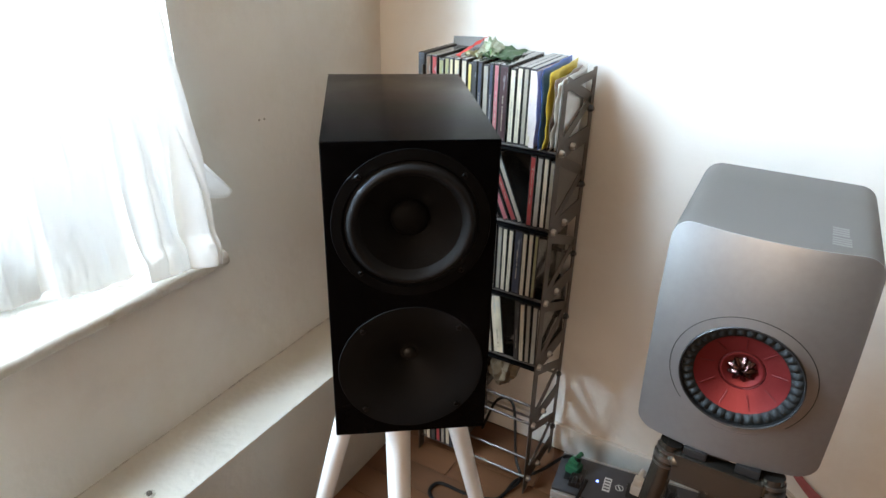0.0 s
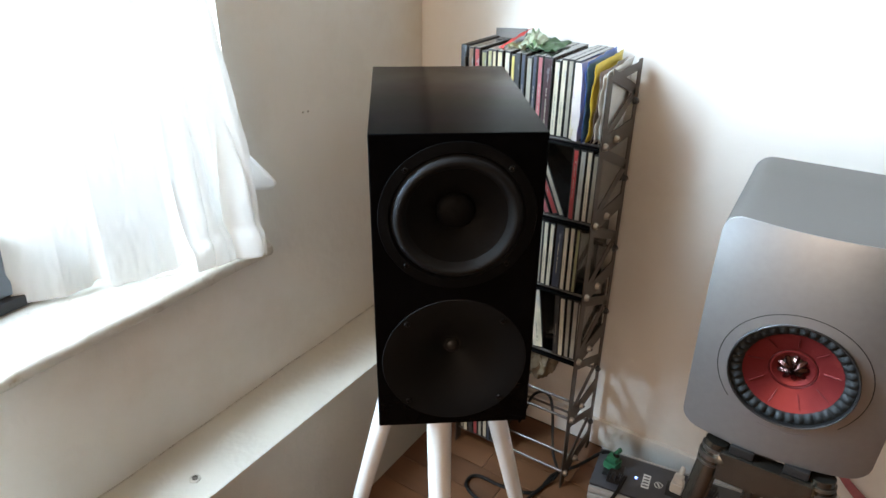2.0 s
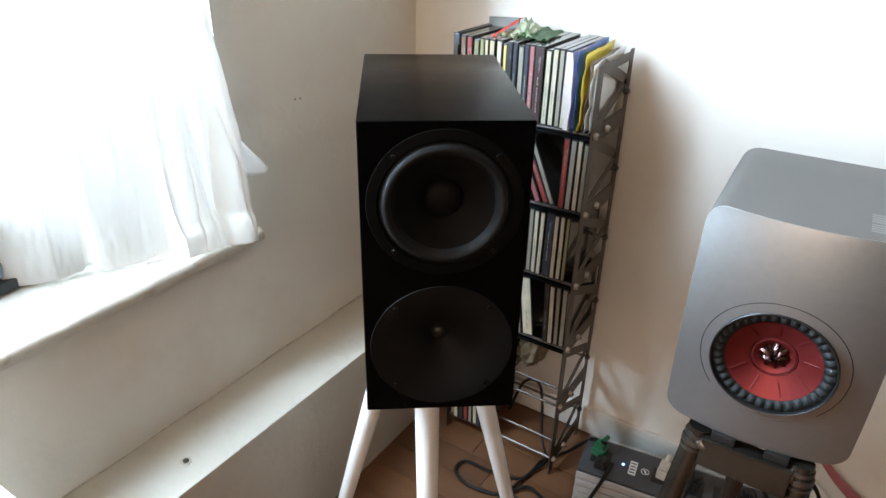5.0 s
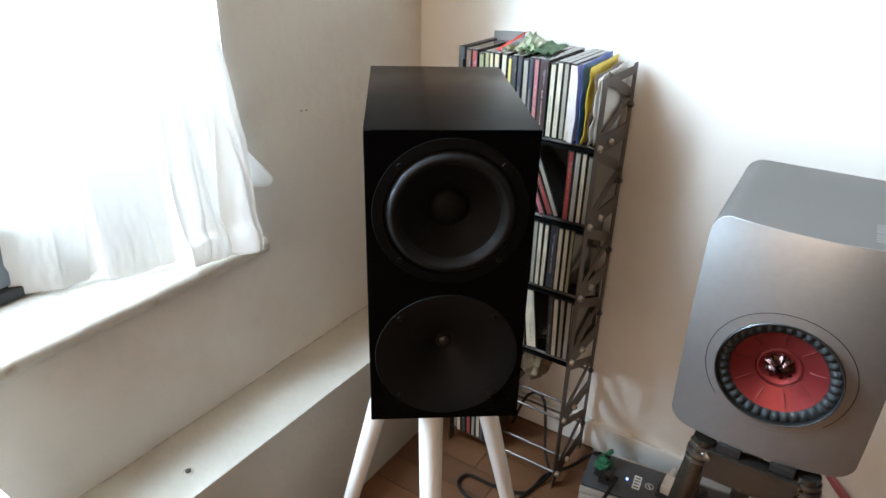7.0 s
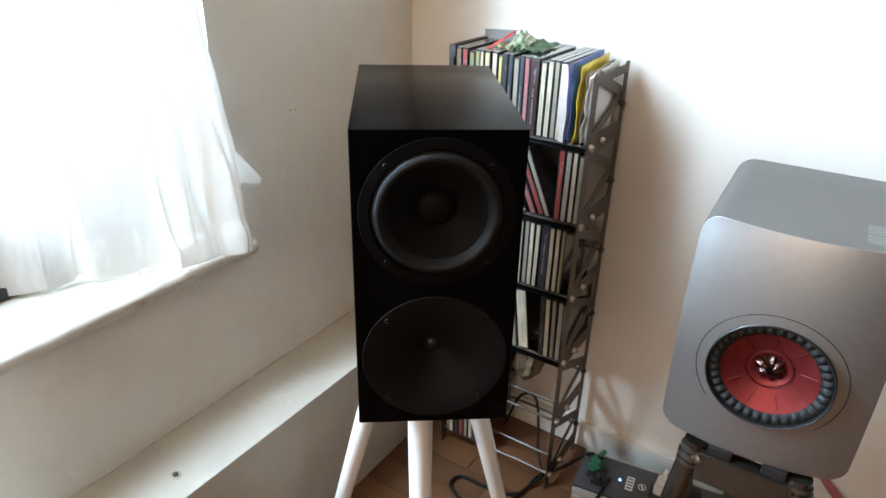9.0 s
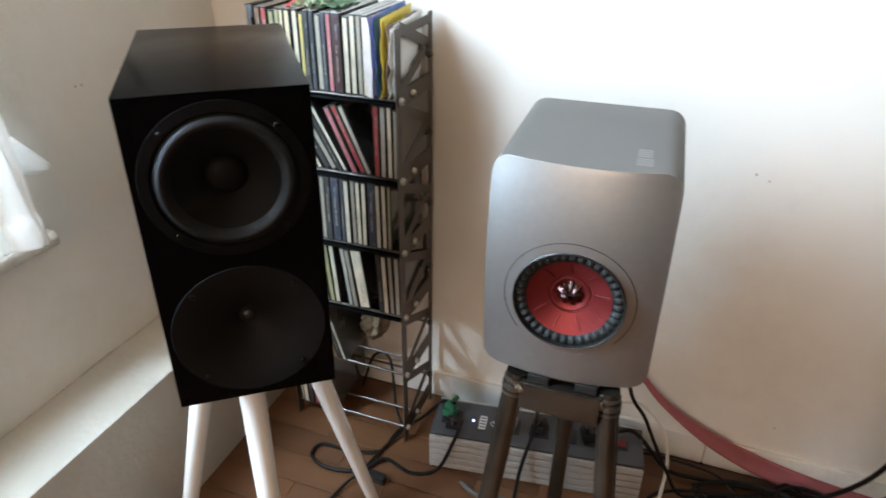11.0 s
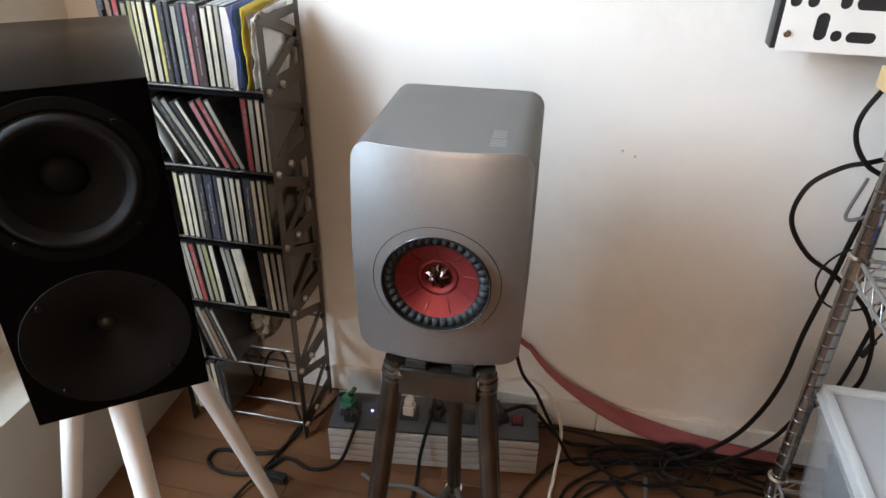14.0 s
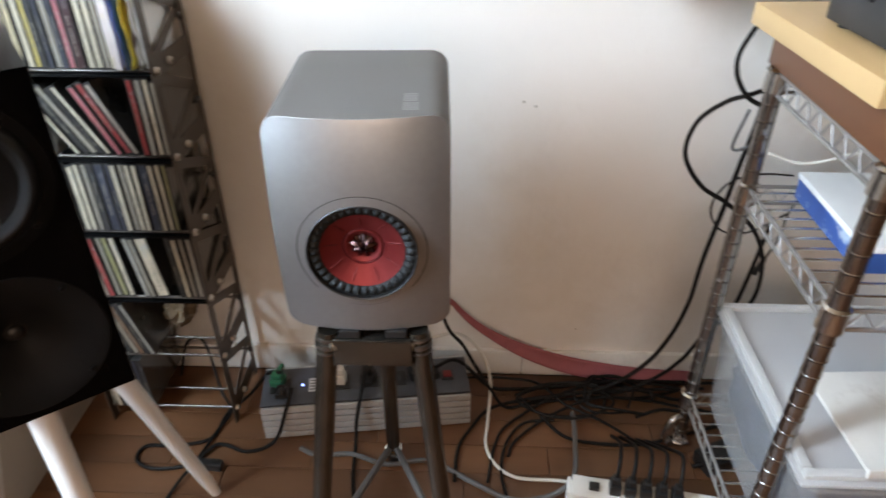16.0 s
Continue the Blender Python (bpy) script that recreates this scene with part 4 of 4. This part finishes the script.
cable([(0.600, -0.235, 0.007), (0.640, -0.252, 0.007), (0.700, -0.246, 0.007), (0.770, -0.268, 0.008), (0.850, -0.256, 0.006), (0.93, -0.30, 0.006), (1.00, -0.335, 0.006), (1.07, -0.330, 0.012), (1.115, -0.300, 0.03), (1.13, -0.20, 0.02), (1.135, -0.13, 0.012)], 0.0055, M_GREYCABLE, "grey cable curving over the floor behind the stand")
cable([(0.790, -0.275, 0.47), (0.850, -0.215, 0.40), (0.882, -0.150, 0.245), (0.910, -0.140, 0.195), (0.936, -0.140, 0.140), (0.965, -0.130, 0.075), (1.00, -0.120, 0.012), (1.06, -0.100, 0.006), (1.189, -0.079, 0.006), (1.284, -0.078, 0.006), (1.40, -0.042, 0.006)], 0.0040, M_CABLE, BK)
cable([(0.800, -0.150, 0.20), (0.858, -0.100, 0.180), (0.902, -0.100, 0.188), (0.943, -0.100, 0.147), (0.966, -0.110, 0.079), (0.962, -0.165, 0.014), (0.958, -0.212, 0.006), (0.974, -0.258, 0.006), (1.014, -0.288, 0.006), (1.097, -0.296, 0.010), (1.118, -0.318, 0.020)], 0.0038, M_WHITECABLE, "off-white mains cable running down to the floor")
cable([(0.855, -0.120, 0.118), (0.900, -0.080, 0.100), (0.968, -0.070, 0.020), (1.025, -0.062, 0.007), (1.114, -0.052, 0.007), (1.192, -0.034, 0.007), (1.30, -0.030, 0.007), (1.45, -0.030, 0.007)], 0.0048, M_CABLE, BK)
cable([(0.899, -0.300, 0.006), (0.905, -0.224, 0.006), (0.931, -0.169, 0.006), (0.971, -0.123, 0.012), (1.058, -0.095, 0.014), (1.189, -0.070, 0.012), (1.30, -0.060, 0.012), (1.42, -0.050, 0.010)], 0.0042, M_CABLE, BK)
cable([(0.960, -0.300, 0.006), (0.977, -0.209, 0.006), (1.006, -0.158, 0.006), (1.102, -0.092, 0.018), (1.214, -0.045, 0.018), (1.301, -0.040, 0.012), (1.40, -0.060, 0.01)], 0.0036, M_CABLE, BK)
cable([(1.000, -0.240, 0.006), (1.018, -0.199, 0.006), (1.091, -0.138, 0.012), (1.188, -0.093, 0.018), (1.293, -0.090, 0.010), (1.363, -0.101, 0.006), (1.45, -0.12, 0.006)], 0.0036, M_CABLE, BK)
cable([(1.096, -0.150, 0.012), (1.033, -0.159, 0.008), (0.997, -0.211, 0.006), (0.986, -0.278, 0.006), (0.996, -0.340, 0.006)], 0.0036, M_CABLE, BK)
cable([(1.068, -0.140, 0.012), (1.119, -0.193, 0.008), (1.216, -0.205, 0.006), (1.283, -0.196, 0.006), (1.330, -0.180, 0.006), (1.42, -0.15, 0.006)], 0.0042, M_CABLE, BK)
cable([(0.905, -0.060, 0.030), (0.956, -0.034, 0.012), (1.064, -0.050, 0.016), (1.12, -0.110, 0.016), (1.19, -0.150, 0.012), (1.240, -0.190, 0.010)], 0.0034, M_CABLE, BK)
cable([(1.03, -0.10, 0.020), (1.07, -0.145, 0.022), (1.15, -0.150, 0.020), (1.22, -0.110, 0.022), (1.18, -0.065, 0.022), (1.09, -0.060, 0.022), (1.02, -0.09, 0.016)], 0.0034, M_CABLE, "black cable coiled on the floor")
cable([(1.415, -0.085, 0.70), (1.336, -0.120, 0.685), (1.297, -0.120, 0.671), (1.261, -0.120, 0.638), (1.254, -0.120, 0.583), (1.290, -0.120, 0.529), (1.339, -0.120, 0.497), (1.393, -0.120, 0.448), (1.424, -0.120, 0.383), (1.428, -0.120, 0.302), (1.40, -0.11, 0.25)], 0.0044, M_CABLE, "black cable looping beside the wire shelf")
cable([(1.352, -0.120, 0.79), (1.352, -0.120, 0.657), (1.342, -0.120, 0.566), (1.334, -0.120, 0.486), (1.322, -0.120, 0.386), (1.316, -0.120, 0.292), (1.300, -0.110, 0.200), (1.268, -0.095, 0.112), (1.205, -0.080, 0.035), (1.12, -0.085, 0.016), (1.05, -0.10, 0.012)], 0.0050, M_CABLE, "thick black cable hanging behind the wire shelf")
cable([(1.430, -0.100, 0.46), (1.408, -0.100, 0.269), (1.370, -0.100, 0.209), (1.342, -0.095, 0.135), (1.300, -0.085, 0.07), (1.24, -0.075, 0.02), (1.16, -0.075, 0.014)], 0.0044, M_CABLE, "black cable hanging behind the wire shelf")
cable([(1.312, -0.140, 0.80), (1.293, -0.140, 0.753), (1.297, -0.140, 0.718), (1.319, -0.140, 0.687), (1.345, -0.140, 0.672)], 0.0042, M_CABLE, "short black cable under the wooden board")
cable([(1.42, -0.14, 0.56), (1.374, -0.140, 0.562), (1.333, -0.140, 0.552), (1.310, -0.140, 0.524), (1.308, -0.140, 0.489), (1.333, -0.140, 0.457), (1.375, -0.140, 0.455), (1.44, -0.12, 0.48)], 0.0020, M_CABLE, "thin black wire looped round the shelf post")
cable([(1.50, -0.09, 0.54), (1.455, -0.10, 0.48), (1.450, -0.10, 0.42), (1.435, -0.10, 0.372)], 0.0022, M_CABLE, "thin lead hanging with a loose connector", ends=True)
cable([(1.33, -0.20, 0.66), (1.345, -0.15, 0.62), (1.32, -0.13, 0.60), (1.335, -0.12, 0.66)], 0.0030, M_GREYCABLE, "grey cable tied to the shelf post")
cable([(1.35, -0.19, 0.62), (1.40, -0.20, 0.61), (1.48, -0.20, 0.63), (1.60, -0.20, 0.66)], 0.0028, M_WHITECABLE, "white lead slung below the top shelf")

rt = random.Random(21)
for n in range(4):
    cx, cy = rt.uniform(1.08, 1.34), rt.uniform(-0.17, -0.065)
    rx, ry, ph = rt.uniform(0.05, 0.11), rt.uniform(0.03, 0.055), rt.uniform(0, 6.28)
    loop = [(min(1.46, cx + rx * math.cos(ph + a) + rt.uniform(-0.012, 0.012)), min(-0.035, cy + ry * math.sin(ph + a)), 0.006 + 0.026 * rt.random()) for a in np.linspace(0, rt.uniform(4.5, 8.5), 9)]
    cable(loop, rt.choice((0.0030, 0.0036, 0.0042)), M_CABLE, "black cable coiled in a tangle on the floor")
# flat pink ribbon cable from the grey speaker along the wall
pk = bmesh.new()
tops = [(0.846, 0.282), (0.870, 0.236), (0.913, 0.176), (0.967, 0.130), (1.049, 0.088), (1.165, 0.052), (1.290, 0.032), (1.400, 0.026)]
lows = [(0.844, 0.278), (0.871, 0.228), (0.908, 0.170), (0.960, 0.118), (1.049, 0.056), (1.165, 0.012), (1.290, 0.004), (1.400, 0.003)]
ta, lo = smooth_path([(x, -0.016, z) for x, z in tops], 8), smooth_path([(x, -0.026, z) for x, z in lows], 8)
rows = []
for k in range(7):
    t = k / 6
    rows.append([a * (1 - t) + b * t + Vector((0, 0.003 * math.sin(math.pi * t) - 1.1 * max(0, 0.89 - a.x), 0)) for a, b in zip(ta, lo)])
rings_to(pk, rows, False)
pink = solo("ribbon_cable", pk, M_PINK, "wide flat dusty pink speaker ribbon against the wall", "cable")
pink.modifiers.new("thickness", "SOLIDIFY").thickness = 0.0012

# white power strip with a row of black plugs
ps = thing("power_strip", pose(1.108, -0.322, 0.0, 0, 0, -9), "white multi-way power strip crowded with black plugs", "power strip")
part("body", box(0, 0.30, -0.022, 0.024, 0.001, 0.036, 0.005), M_PLASTICWHT, ps)
part("switch", box(0.030, 0.048, -0.008, 0.008, 0.0362, 0.043, 0.002), M_PLASTICBLK, ps)
part("end_cap", box(-0.008, 0.002, -0.018, 0.020, 0.002, 0.033, 0.004), M_PLASTICWHT, ps)
for i in range(6):
    part("socket", box(0.062 + i * 0.026, 0.084 + i * 0.026, -0.014, 0.014, 0.0362, 0.0372, 0.0004), M_PLASTICWHT, ps)
for i in range(5):
    pl = thing("black_plug", ps.matrix_world @ pose(0.074 + i * 0.026, 0.0, 0.0374), "black mains plug in the white power strip", "plug", "plugs in the white strip")
    part("block", box(-0.010, 0.010, -0.013, 0.013, 0, 0.022, 0.003), M_PLASTICBLK, pl)
    part("grip", box(-0.007, 0.007, -0.008, 0.008, 0.0222, 0.036, 0.003), M_PLASTICBLK, pl)
    part("cord", tube([(0, 0, 0.034), (0.002, 0.012, 0.056), (0.004, 0.045, 0.062), (0.008 - i * 0.004, 0.095, 0.02), (0.0 - i * 0.01, 0.150, -0.028)], 0.0034, 8, 6), M_CABLE, pl)


# ---- wire shelving ----
PX, PYB, PYF, PXR = 1.337, -0.178, -0.478, 1.937
ws = thing("wire_shelf", pose(0, 0, 0), "chrome wire shelving unit with grooved round posts", "shelf")


def post(x, y):
    prof = [(0.0125, 0.02)]
    z = 0.03
    while z < 0.735:
        prof += [(0.0122, z), (0.0112, z + 0.0006), (0.0112, z + 0.0014), (0.0128, z + 0.0020), (0.0130, z + 0.0026), (0.0122, z + 0.0034)]
        z += 0.0254
    prof += [(0.0125, 0.738), (0.010, 0.7405), (0.0001, 0.7405)]
    bm = lathe(prof, 20)
    ob = part("post", bm, M_POST, ws)
    ob.matrix_basis = pose(x, y, 0)
    part("foot", lathe([(0.0001, 0.0), (0.015, 0.0), (0.017, 0.006), (0.012, 0.018), (0.010, 0.022)], 18), M_CHROME, ob)
    for zz in (0.112, 0.552, 0.728):
        part("collar", lathe([(0.0126, zz - 0.020), (0.0165, zz - 0.018), (0.0150, zz + 0.010), (0.0170, zz + 0.013), (0.0126, zz + 0.016)], 20), M_CHROME, ob)


for x in (PX, PXR):
    for y in (PYB, PYF):
        post(x, y)
for zz in (0.112, 0.552, 0.728):
    sh = bmesh.new()
    for x in (PX, PXR):
        for dz in (0.008, -0.020):
            tube([(x, PYB - 0.012, zz + dz), (x, PYF + 0.012, zz + dz)], 0.0030, 8, 1, bm=sh, smooth=False)
        zig = [(x, PYB - 0.014 + (PYF - PYB + 0.028) * k / 16, zz + (0.007 if k % 2 else -0.019)) for k in range(17)]
        tube(zig, 0.0014, 6, 1, bm=sh, smooth=False)
    for y in (PYB, PYF):
        for dz in (0.008, -0.020):
            tube([(PX + 0.012, y, zz + dz), (PXR - 0.012, y, zz + dz)], 0.0030, 8, 1, bm=sh, smooth=False)
        zig = [(PX + 0.014 + (PXR - PX - 0.028) * k / 30, y, zz + (0.007 if k % 2 else -0.019)) for k in range(31)]
        tube(zig, 0.0014, 6, 1, bm=sh, smooth=False)
    shelf = part("shelf_frame", sh, M_WIRE, ws)
    n = 12
    for k in range(1, n):
        y = PYB + (PYF - PYB) * k / n
        part("wire", tube([(PX + 0.002, y, zz + 0.0105), (PXR - 0.002, y, zz + 0.0105)], 0.0018, 6, 1, smooth=False), M_CHROME, shelf)

# clamp lamp base that leans at the foot of the post
cl = thing("metal_clamp", pose(1.318, -0.190, 0.0, 0, 0, 20), "small chrome spring clamp lying at the foot of the post", "clamp")
part("jaw", tube([(-0.012, 0, 0.012), (-0.018, 0, 0.040), (-0.006, 0, 0.066), (0.010, 0, 0.070)], 0.0065, 12, 6), M_CHROME, cl)
part("jaw", tube([(-0.010, 0.004, 0.010), (0.010, -0.012, 0.008), (0.026, -0.016, 0.009)], 0.0060, 12, 6), M_CHROME, cl)
part("pivot", lathe([(0.0001, 0.012), (0.007, 0.012), (0.007, -0.012), (0.0001, -0.012)], 14, "y"), M_CHROMEDK, cl).matrix_basis = pose(-0.010, 0, 0.014)
ad = thing("mains_adaptor", pose(1.395, -0.235, 0.0, 0, 0, 25), "black mains adaptor lying under the wire shelf", "adaptor")
part("brick", box(-0.04, 0.04, -0.024, 0.024, 0.0, 0.030, 0.004), M_PLASTICBLK, ad)
part("strain_relief", tube([(-0.038, 0, 0.014), (-0.056, 0.004, 0.010)], 0.0045, 10, 1, smooth=False), M_PLASTICBLK, ad)

# wooden boards and the black amplifier on the top shelf
bd = solo("brown_board", box(0, 0.60, 0, 0.348, 0, 0.054, 0.002), M_WALNUT, "dark brown wooden board lying on the wire shelf", "board", m=pose(1.330, -0.498, 0.7415))
pb = solo("pine_board", box(0, 0.60, 0, 0.312, 0, 0.0285, 0.003), M_PINE, "thick light pine board lying on the brown board", "board", m=pose(1.3085, -0.4625, 0.7957, 0, 0, 3))
am = thing("black_amplifier", pose(1.348, -0.455, 0.8243, 0, 0, 3), "flat black amplifier standing on the pine board", "amplifier")
part("case", box(0, 0.40, 0.0, 0.20, 0.006, 0.075, 0.002), M_PLATESIDE, am)
for x, y in ((0.02, 0.02), (0.38, 0.02), (0.02, 0.18), (0.38, 0.18)):
    part("foot", lathe([(0.012, 0.0), (0.012, 0.006), (0.0001, 0.006)], 16), M_PLASTICBLK, am).matrix_basis = pose(x, y, 0)
part("screw", bolt((0, 0, 0), 0.003, 0.002), M_SCREW, am).matrix_basis = pose(0.0, 0.12, 0.045, 0, 0, -90)

# flat box with a blue edge on the middle shelf
bx = thing("flat_box", pose(1.390, -0.410, 0.5645, 0, 0, 0), "flat card box with a white lid and blue sides", "box")
part("tray", box(0, 0.30, 0, 0.195, 0, 0.030, 0.001), M_BLUE, bx)
part("lid", box(-0.002, 0.302, -0.002, 0.197, 0.0302, 0.039, 0.002), M_CARDW, bx)
b2 = thing("flat_box", pose(1.43, -0.475, 0.5645, 0, 0, 0), "small blue card box with a buff lid", "box")
part("tray", box(0, 0.22, 0, 0.055, 0, 0.030, 0.001), M_BLUE, b2)
part("lid", box(-0.001, 0.221, -0.001, 0.056, 0.0302, 0.036, 0.001), M_PINE, b2)


# milky storage box on the lower shelf
def open_box(w, d, h, t, flare):
    bm = bmesh.new()
    def ring(k, z, inset):
        f = flare * k
        return [(x, y, z) for x, y in round_rect((w / 2 + f - inset), (d / 2 + f - inset), 0.022, 48)]
    rings_to(bm, [ring(0, 0.0, 0), ring(1, h - 0.012, 0), ring(1, h - 0.012, -0.006), ring(1, h, -0.006), ring(1, h, t), ring(0, t, t)], True, True, True)
    return bm


sb = thing("storage_box", pose(1.500, -0.352, 0.1245), "milky translucent plastic storage box full of odds and ends", "storage box")
part("tub", open_box(0.275, 0.33, 0.195, 0.002, 0.012), M_BIN, sb)
lid = part("lid", box(-0.158, 0.158, -0.185, 0.185, 0.1955, 0.2015, 0.002), M_BINLID, sb)
for x0, x1, y0, y1 in ((-0.152, 0.152, -0.178, -0.164), (-0.152, 0.152, 0.164, 0.178), (-0.152, -0.138, -0.1635, 0.1635), (0.138, 0.152, -0.1635, 0.1635)):
    part("lid_rim", box(x0, x1, y0, y1, 0.2018, 0.2110, 0.003), M_BINRIM, lid, "milky white raised rim")
bm = bmesh.new()
rs = random.Random(3)
bmesh.ops.create_icosphere(bm, subdivisions=4, radius=1)
for v in bm.verts:
    n = v.co.normalized()
    v.co = Vector((0.122 * max(-1, min(1, v.co.x * 1.4)), 0.148 * max(-1, min(1, v.co.y * 1.4)), 0.076 * max(-1, min(1, v.co.z * 1.2)))) * (1 + 0.10 * noise.noise(n * 3))
solo("cloth_bundle", bm, M_DARKSTUFF, "dark blue-grey bundle inside the storage box", "bundle", m=pose(1.500, -0.352, 0.216))
rs = random.Random(8)
for k in range(9):
    x, y, l = 1.41 + 0.02 * k, -0.33 + rs.uniform(-0.05, 0.03), rs.uniform(0.10, 0.19)
    z = 0.291 + 0.010 * noise.noise((k * 0.7, 1.0, 2.0))
    solo("plastic_strip", tube([(x, y - l / 2, z), (x + rs.uniform(-0.02, 0.03), y, z + 0.010), (x + rs.uniform(0.0, 0.05), y + l / 2, z + 0.002)], 0.003, 8, 6, flat=(0.0045, 0.0012)), M_CARDW, "pale plastic strip lying on the bundle in the box", "strip")
lid2 = thing("loose_lid", pose(1.56, -0.430, 0.336, 0, 0, 3), "spare white plastic lid lying on the storage box", "lid")
part("panel", box(-0.14, 0.14, -0.09, 0.09, 0, 0.006, 0.002), M_PLASTICWHT, lid2)
part("rim", box(-0.145, 0.145, -0.096, -0.0905, -0.0, 0.016, 0.002), M_PLASTICWHT, lid2)


# ---- white panel with slots on the wall ----
def pill(cx, cz, w, h, n=10):
    """Outline of an upright or lying slot with round ends."""
    r = min(w, h) / 2
    ax, az = w / 2 - r, h / 2 - r
    out = []
    for k in range(4 * n):
        a = 2 * math.pi * (k + 0.5) / (4 * n)
        out.append((cx + r * math.cos(a) + math.copysign(ax, math.cos(a)), cz + r * math.sin(a) + math.copysign(az, math.sin(a))))
    return out


wp = thing("wall_panel", pose(1.178, -0.088, 0.820), "white steel panel with dark slots mounted on the wall", "wall panel")
part("case", box(-0.0065, 0.46, 0.002, 0.036, 0.001, 0.32, 0.002), M_PLATESIDE, wp)
part("mount", box(0.06, 0.40, 0.0362, 0.0878, 0.06, 0.26, 0.002), M_PLATESIDE, wp)
face = bmesh.new()
# one stretch of the pattern: cell (x0, x1, z0, z1), slot (centre x, centre z, width, height)
CELLS = [((0.0, 0.035, 0.0, 0.0535), (0.011, 0.022, 0.005, 0.005)), ((0.035, 0.0625, 0.0, 0.0535), (0.0515, 0.033, 0.0165, 0.036)),
         ((0.0625, 0.081, 0.0, 0.0535), (0.072, 0.022, 0.0145, 0.0145)), ((0.081, 0.1235, 0.0, 0.0535), (0.1025, 0.0215, 0.037, 0.0145)),
         ((0.1235, 0.15, 0.0, 0.0535), (0.1365, 0.038, 0.016, 0.016)), ((0.0, 0.0235, 0.0535, 0.105), (0.0125, 0.074, 0.0145, 0.035)),
         ((0.0235, 0.054, 0.0535, 0.105), (0.034, 0.074, 0.0145, 0.035)), ((0.054, 0.084, 0.0535, 0.105), (0.0735, 0.074, 0.0145, 0.035)),
         ((0.084, 0.15, 0.0535, 0.105), (0.114, 0.065, 0.056, 0.018))]
for i, j in itertools.product(range(3), range(3)):
    for (x0, x1, z0, z1), (mx, mz, w, h) in CELLS:
        x0, x1, mx = x0 + 0.15 * i, x1 + 0.15 * i, mx + 0.15 * i
        z0, z1, mz = z0 + 0.105 * j, z1 + 0.105 * j, mz + 0.105 * j
        hole_pts = pill(mx, mz, w, h)
        outer = []
        for x, z in hole_pts:
            a = math.atan2(z - mz, x - mx)
            c, s = math.cos(a), math.sin(a)
            q = min(((x1 if c > 0 else x0) - mx) / c if abs(c) > 1e-9 else 9, ((z1 if s > 0 else z0) - mz) / s if abs(s) > 1e-9 else 9)
            outer.append([mx + q * c, mz + q * s])
        for tx, tz in itertools.product((x0, x1), (z0, z1)):
            k = min(range(len(outer)), key=lambda n: (outer[n][0] - tx) ** 2 + (outer[n][1] - tz) ** 2)
            outer[k] = [tx, tz]
        rings_to(face, [[(x, 0.0015, z) for x, z in hole_pts], [(x, 0.0, z) for x, z in hole_pts], [(x, 0.0, z) for x, z in outer]])
part("face_plate", face, M_PLATE, wp, "white face plate with round-ended slots", smooth=False)
part("screw", bolt((0.011, -0.0003, 0.022), 0.0050, 0.0025), M_CHROME, wp)
part("return_lip", box(0.0, 0.45, 0.0018, 0.036, -0.0015, 0.0008), M_PLATE, wp)


# ---- floor strips ----
strip_mesh = {}
rf = random.Random(11)
W = 0.066
for j in range(9):
    y1 = -0.0125 - j * W
    x = 0.136 - rf.uniform(0, 0.3)
    while x < 1.75:
        ln = rf.choice((0.27, 0.36, 0.45))
        if ln not in strip_mesh:
            strip_mesh[ln] = mesh_of("strip", box(0, ln - 0.0012, -W + 0.001, 0, -0.004, 0.0, 0.0006), M_WOOD)
        ob = new("strip", strip_mesh[ln])
        ob.parent = floor
        ob.location = (x, y1, rf.uniform(-0.0005, 0.0))
        x += ln
rest = bmesh.new()
y1 = -0.0125 - 9 * W
while y1 > -2.95:
    x = 0.136
    while x < 5.0:
        ln = rf.choice((0.36, 0.45, 0.6))
        box(x, min(x + ln, 5.0) - 0.0012, y1 - W + 0.001, y1, -0.004, -0.0003, bm=rest)
        x += ln
    y1 -= W
y1 = -0.0125
while y1 > -0.0125 - 9 * W + 0.01:
    x = 2.2
    while x < 5.0:
        ln = rf.choice((0.36, 0.45, 0.6))
        box(x, min(x + ln, 5.0) - 0.0012, y1 - W + 0.001, y1, -0.004, -0.0003, bm=rest)
        x += ln
    y1 -= W
ob = part("strips", rest, M_WOOD, floor, smooth=False)
ob["kind"] = "stuff"
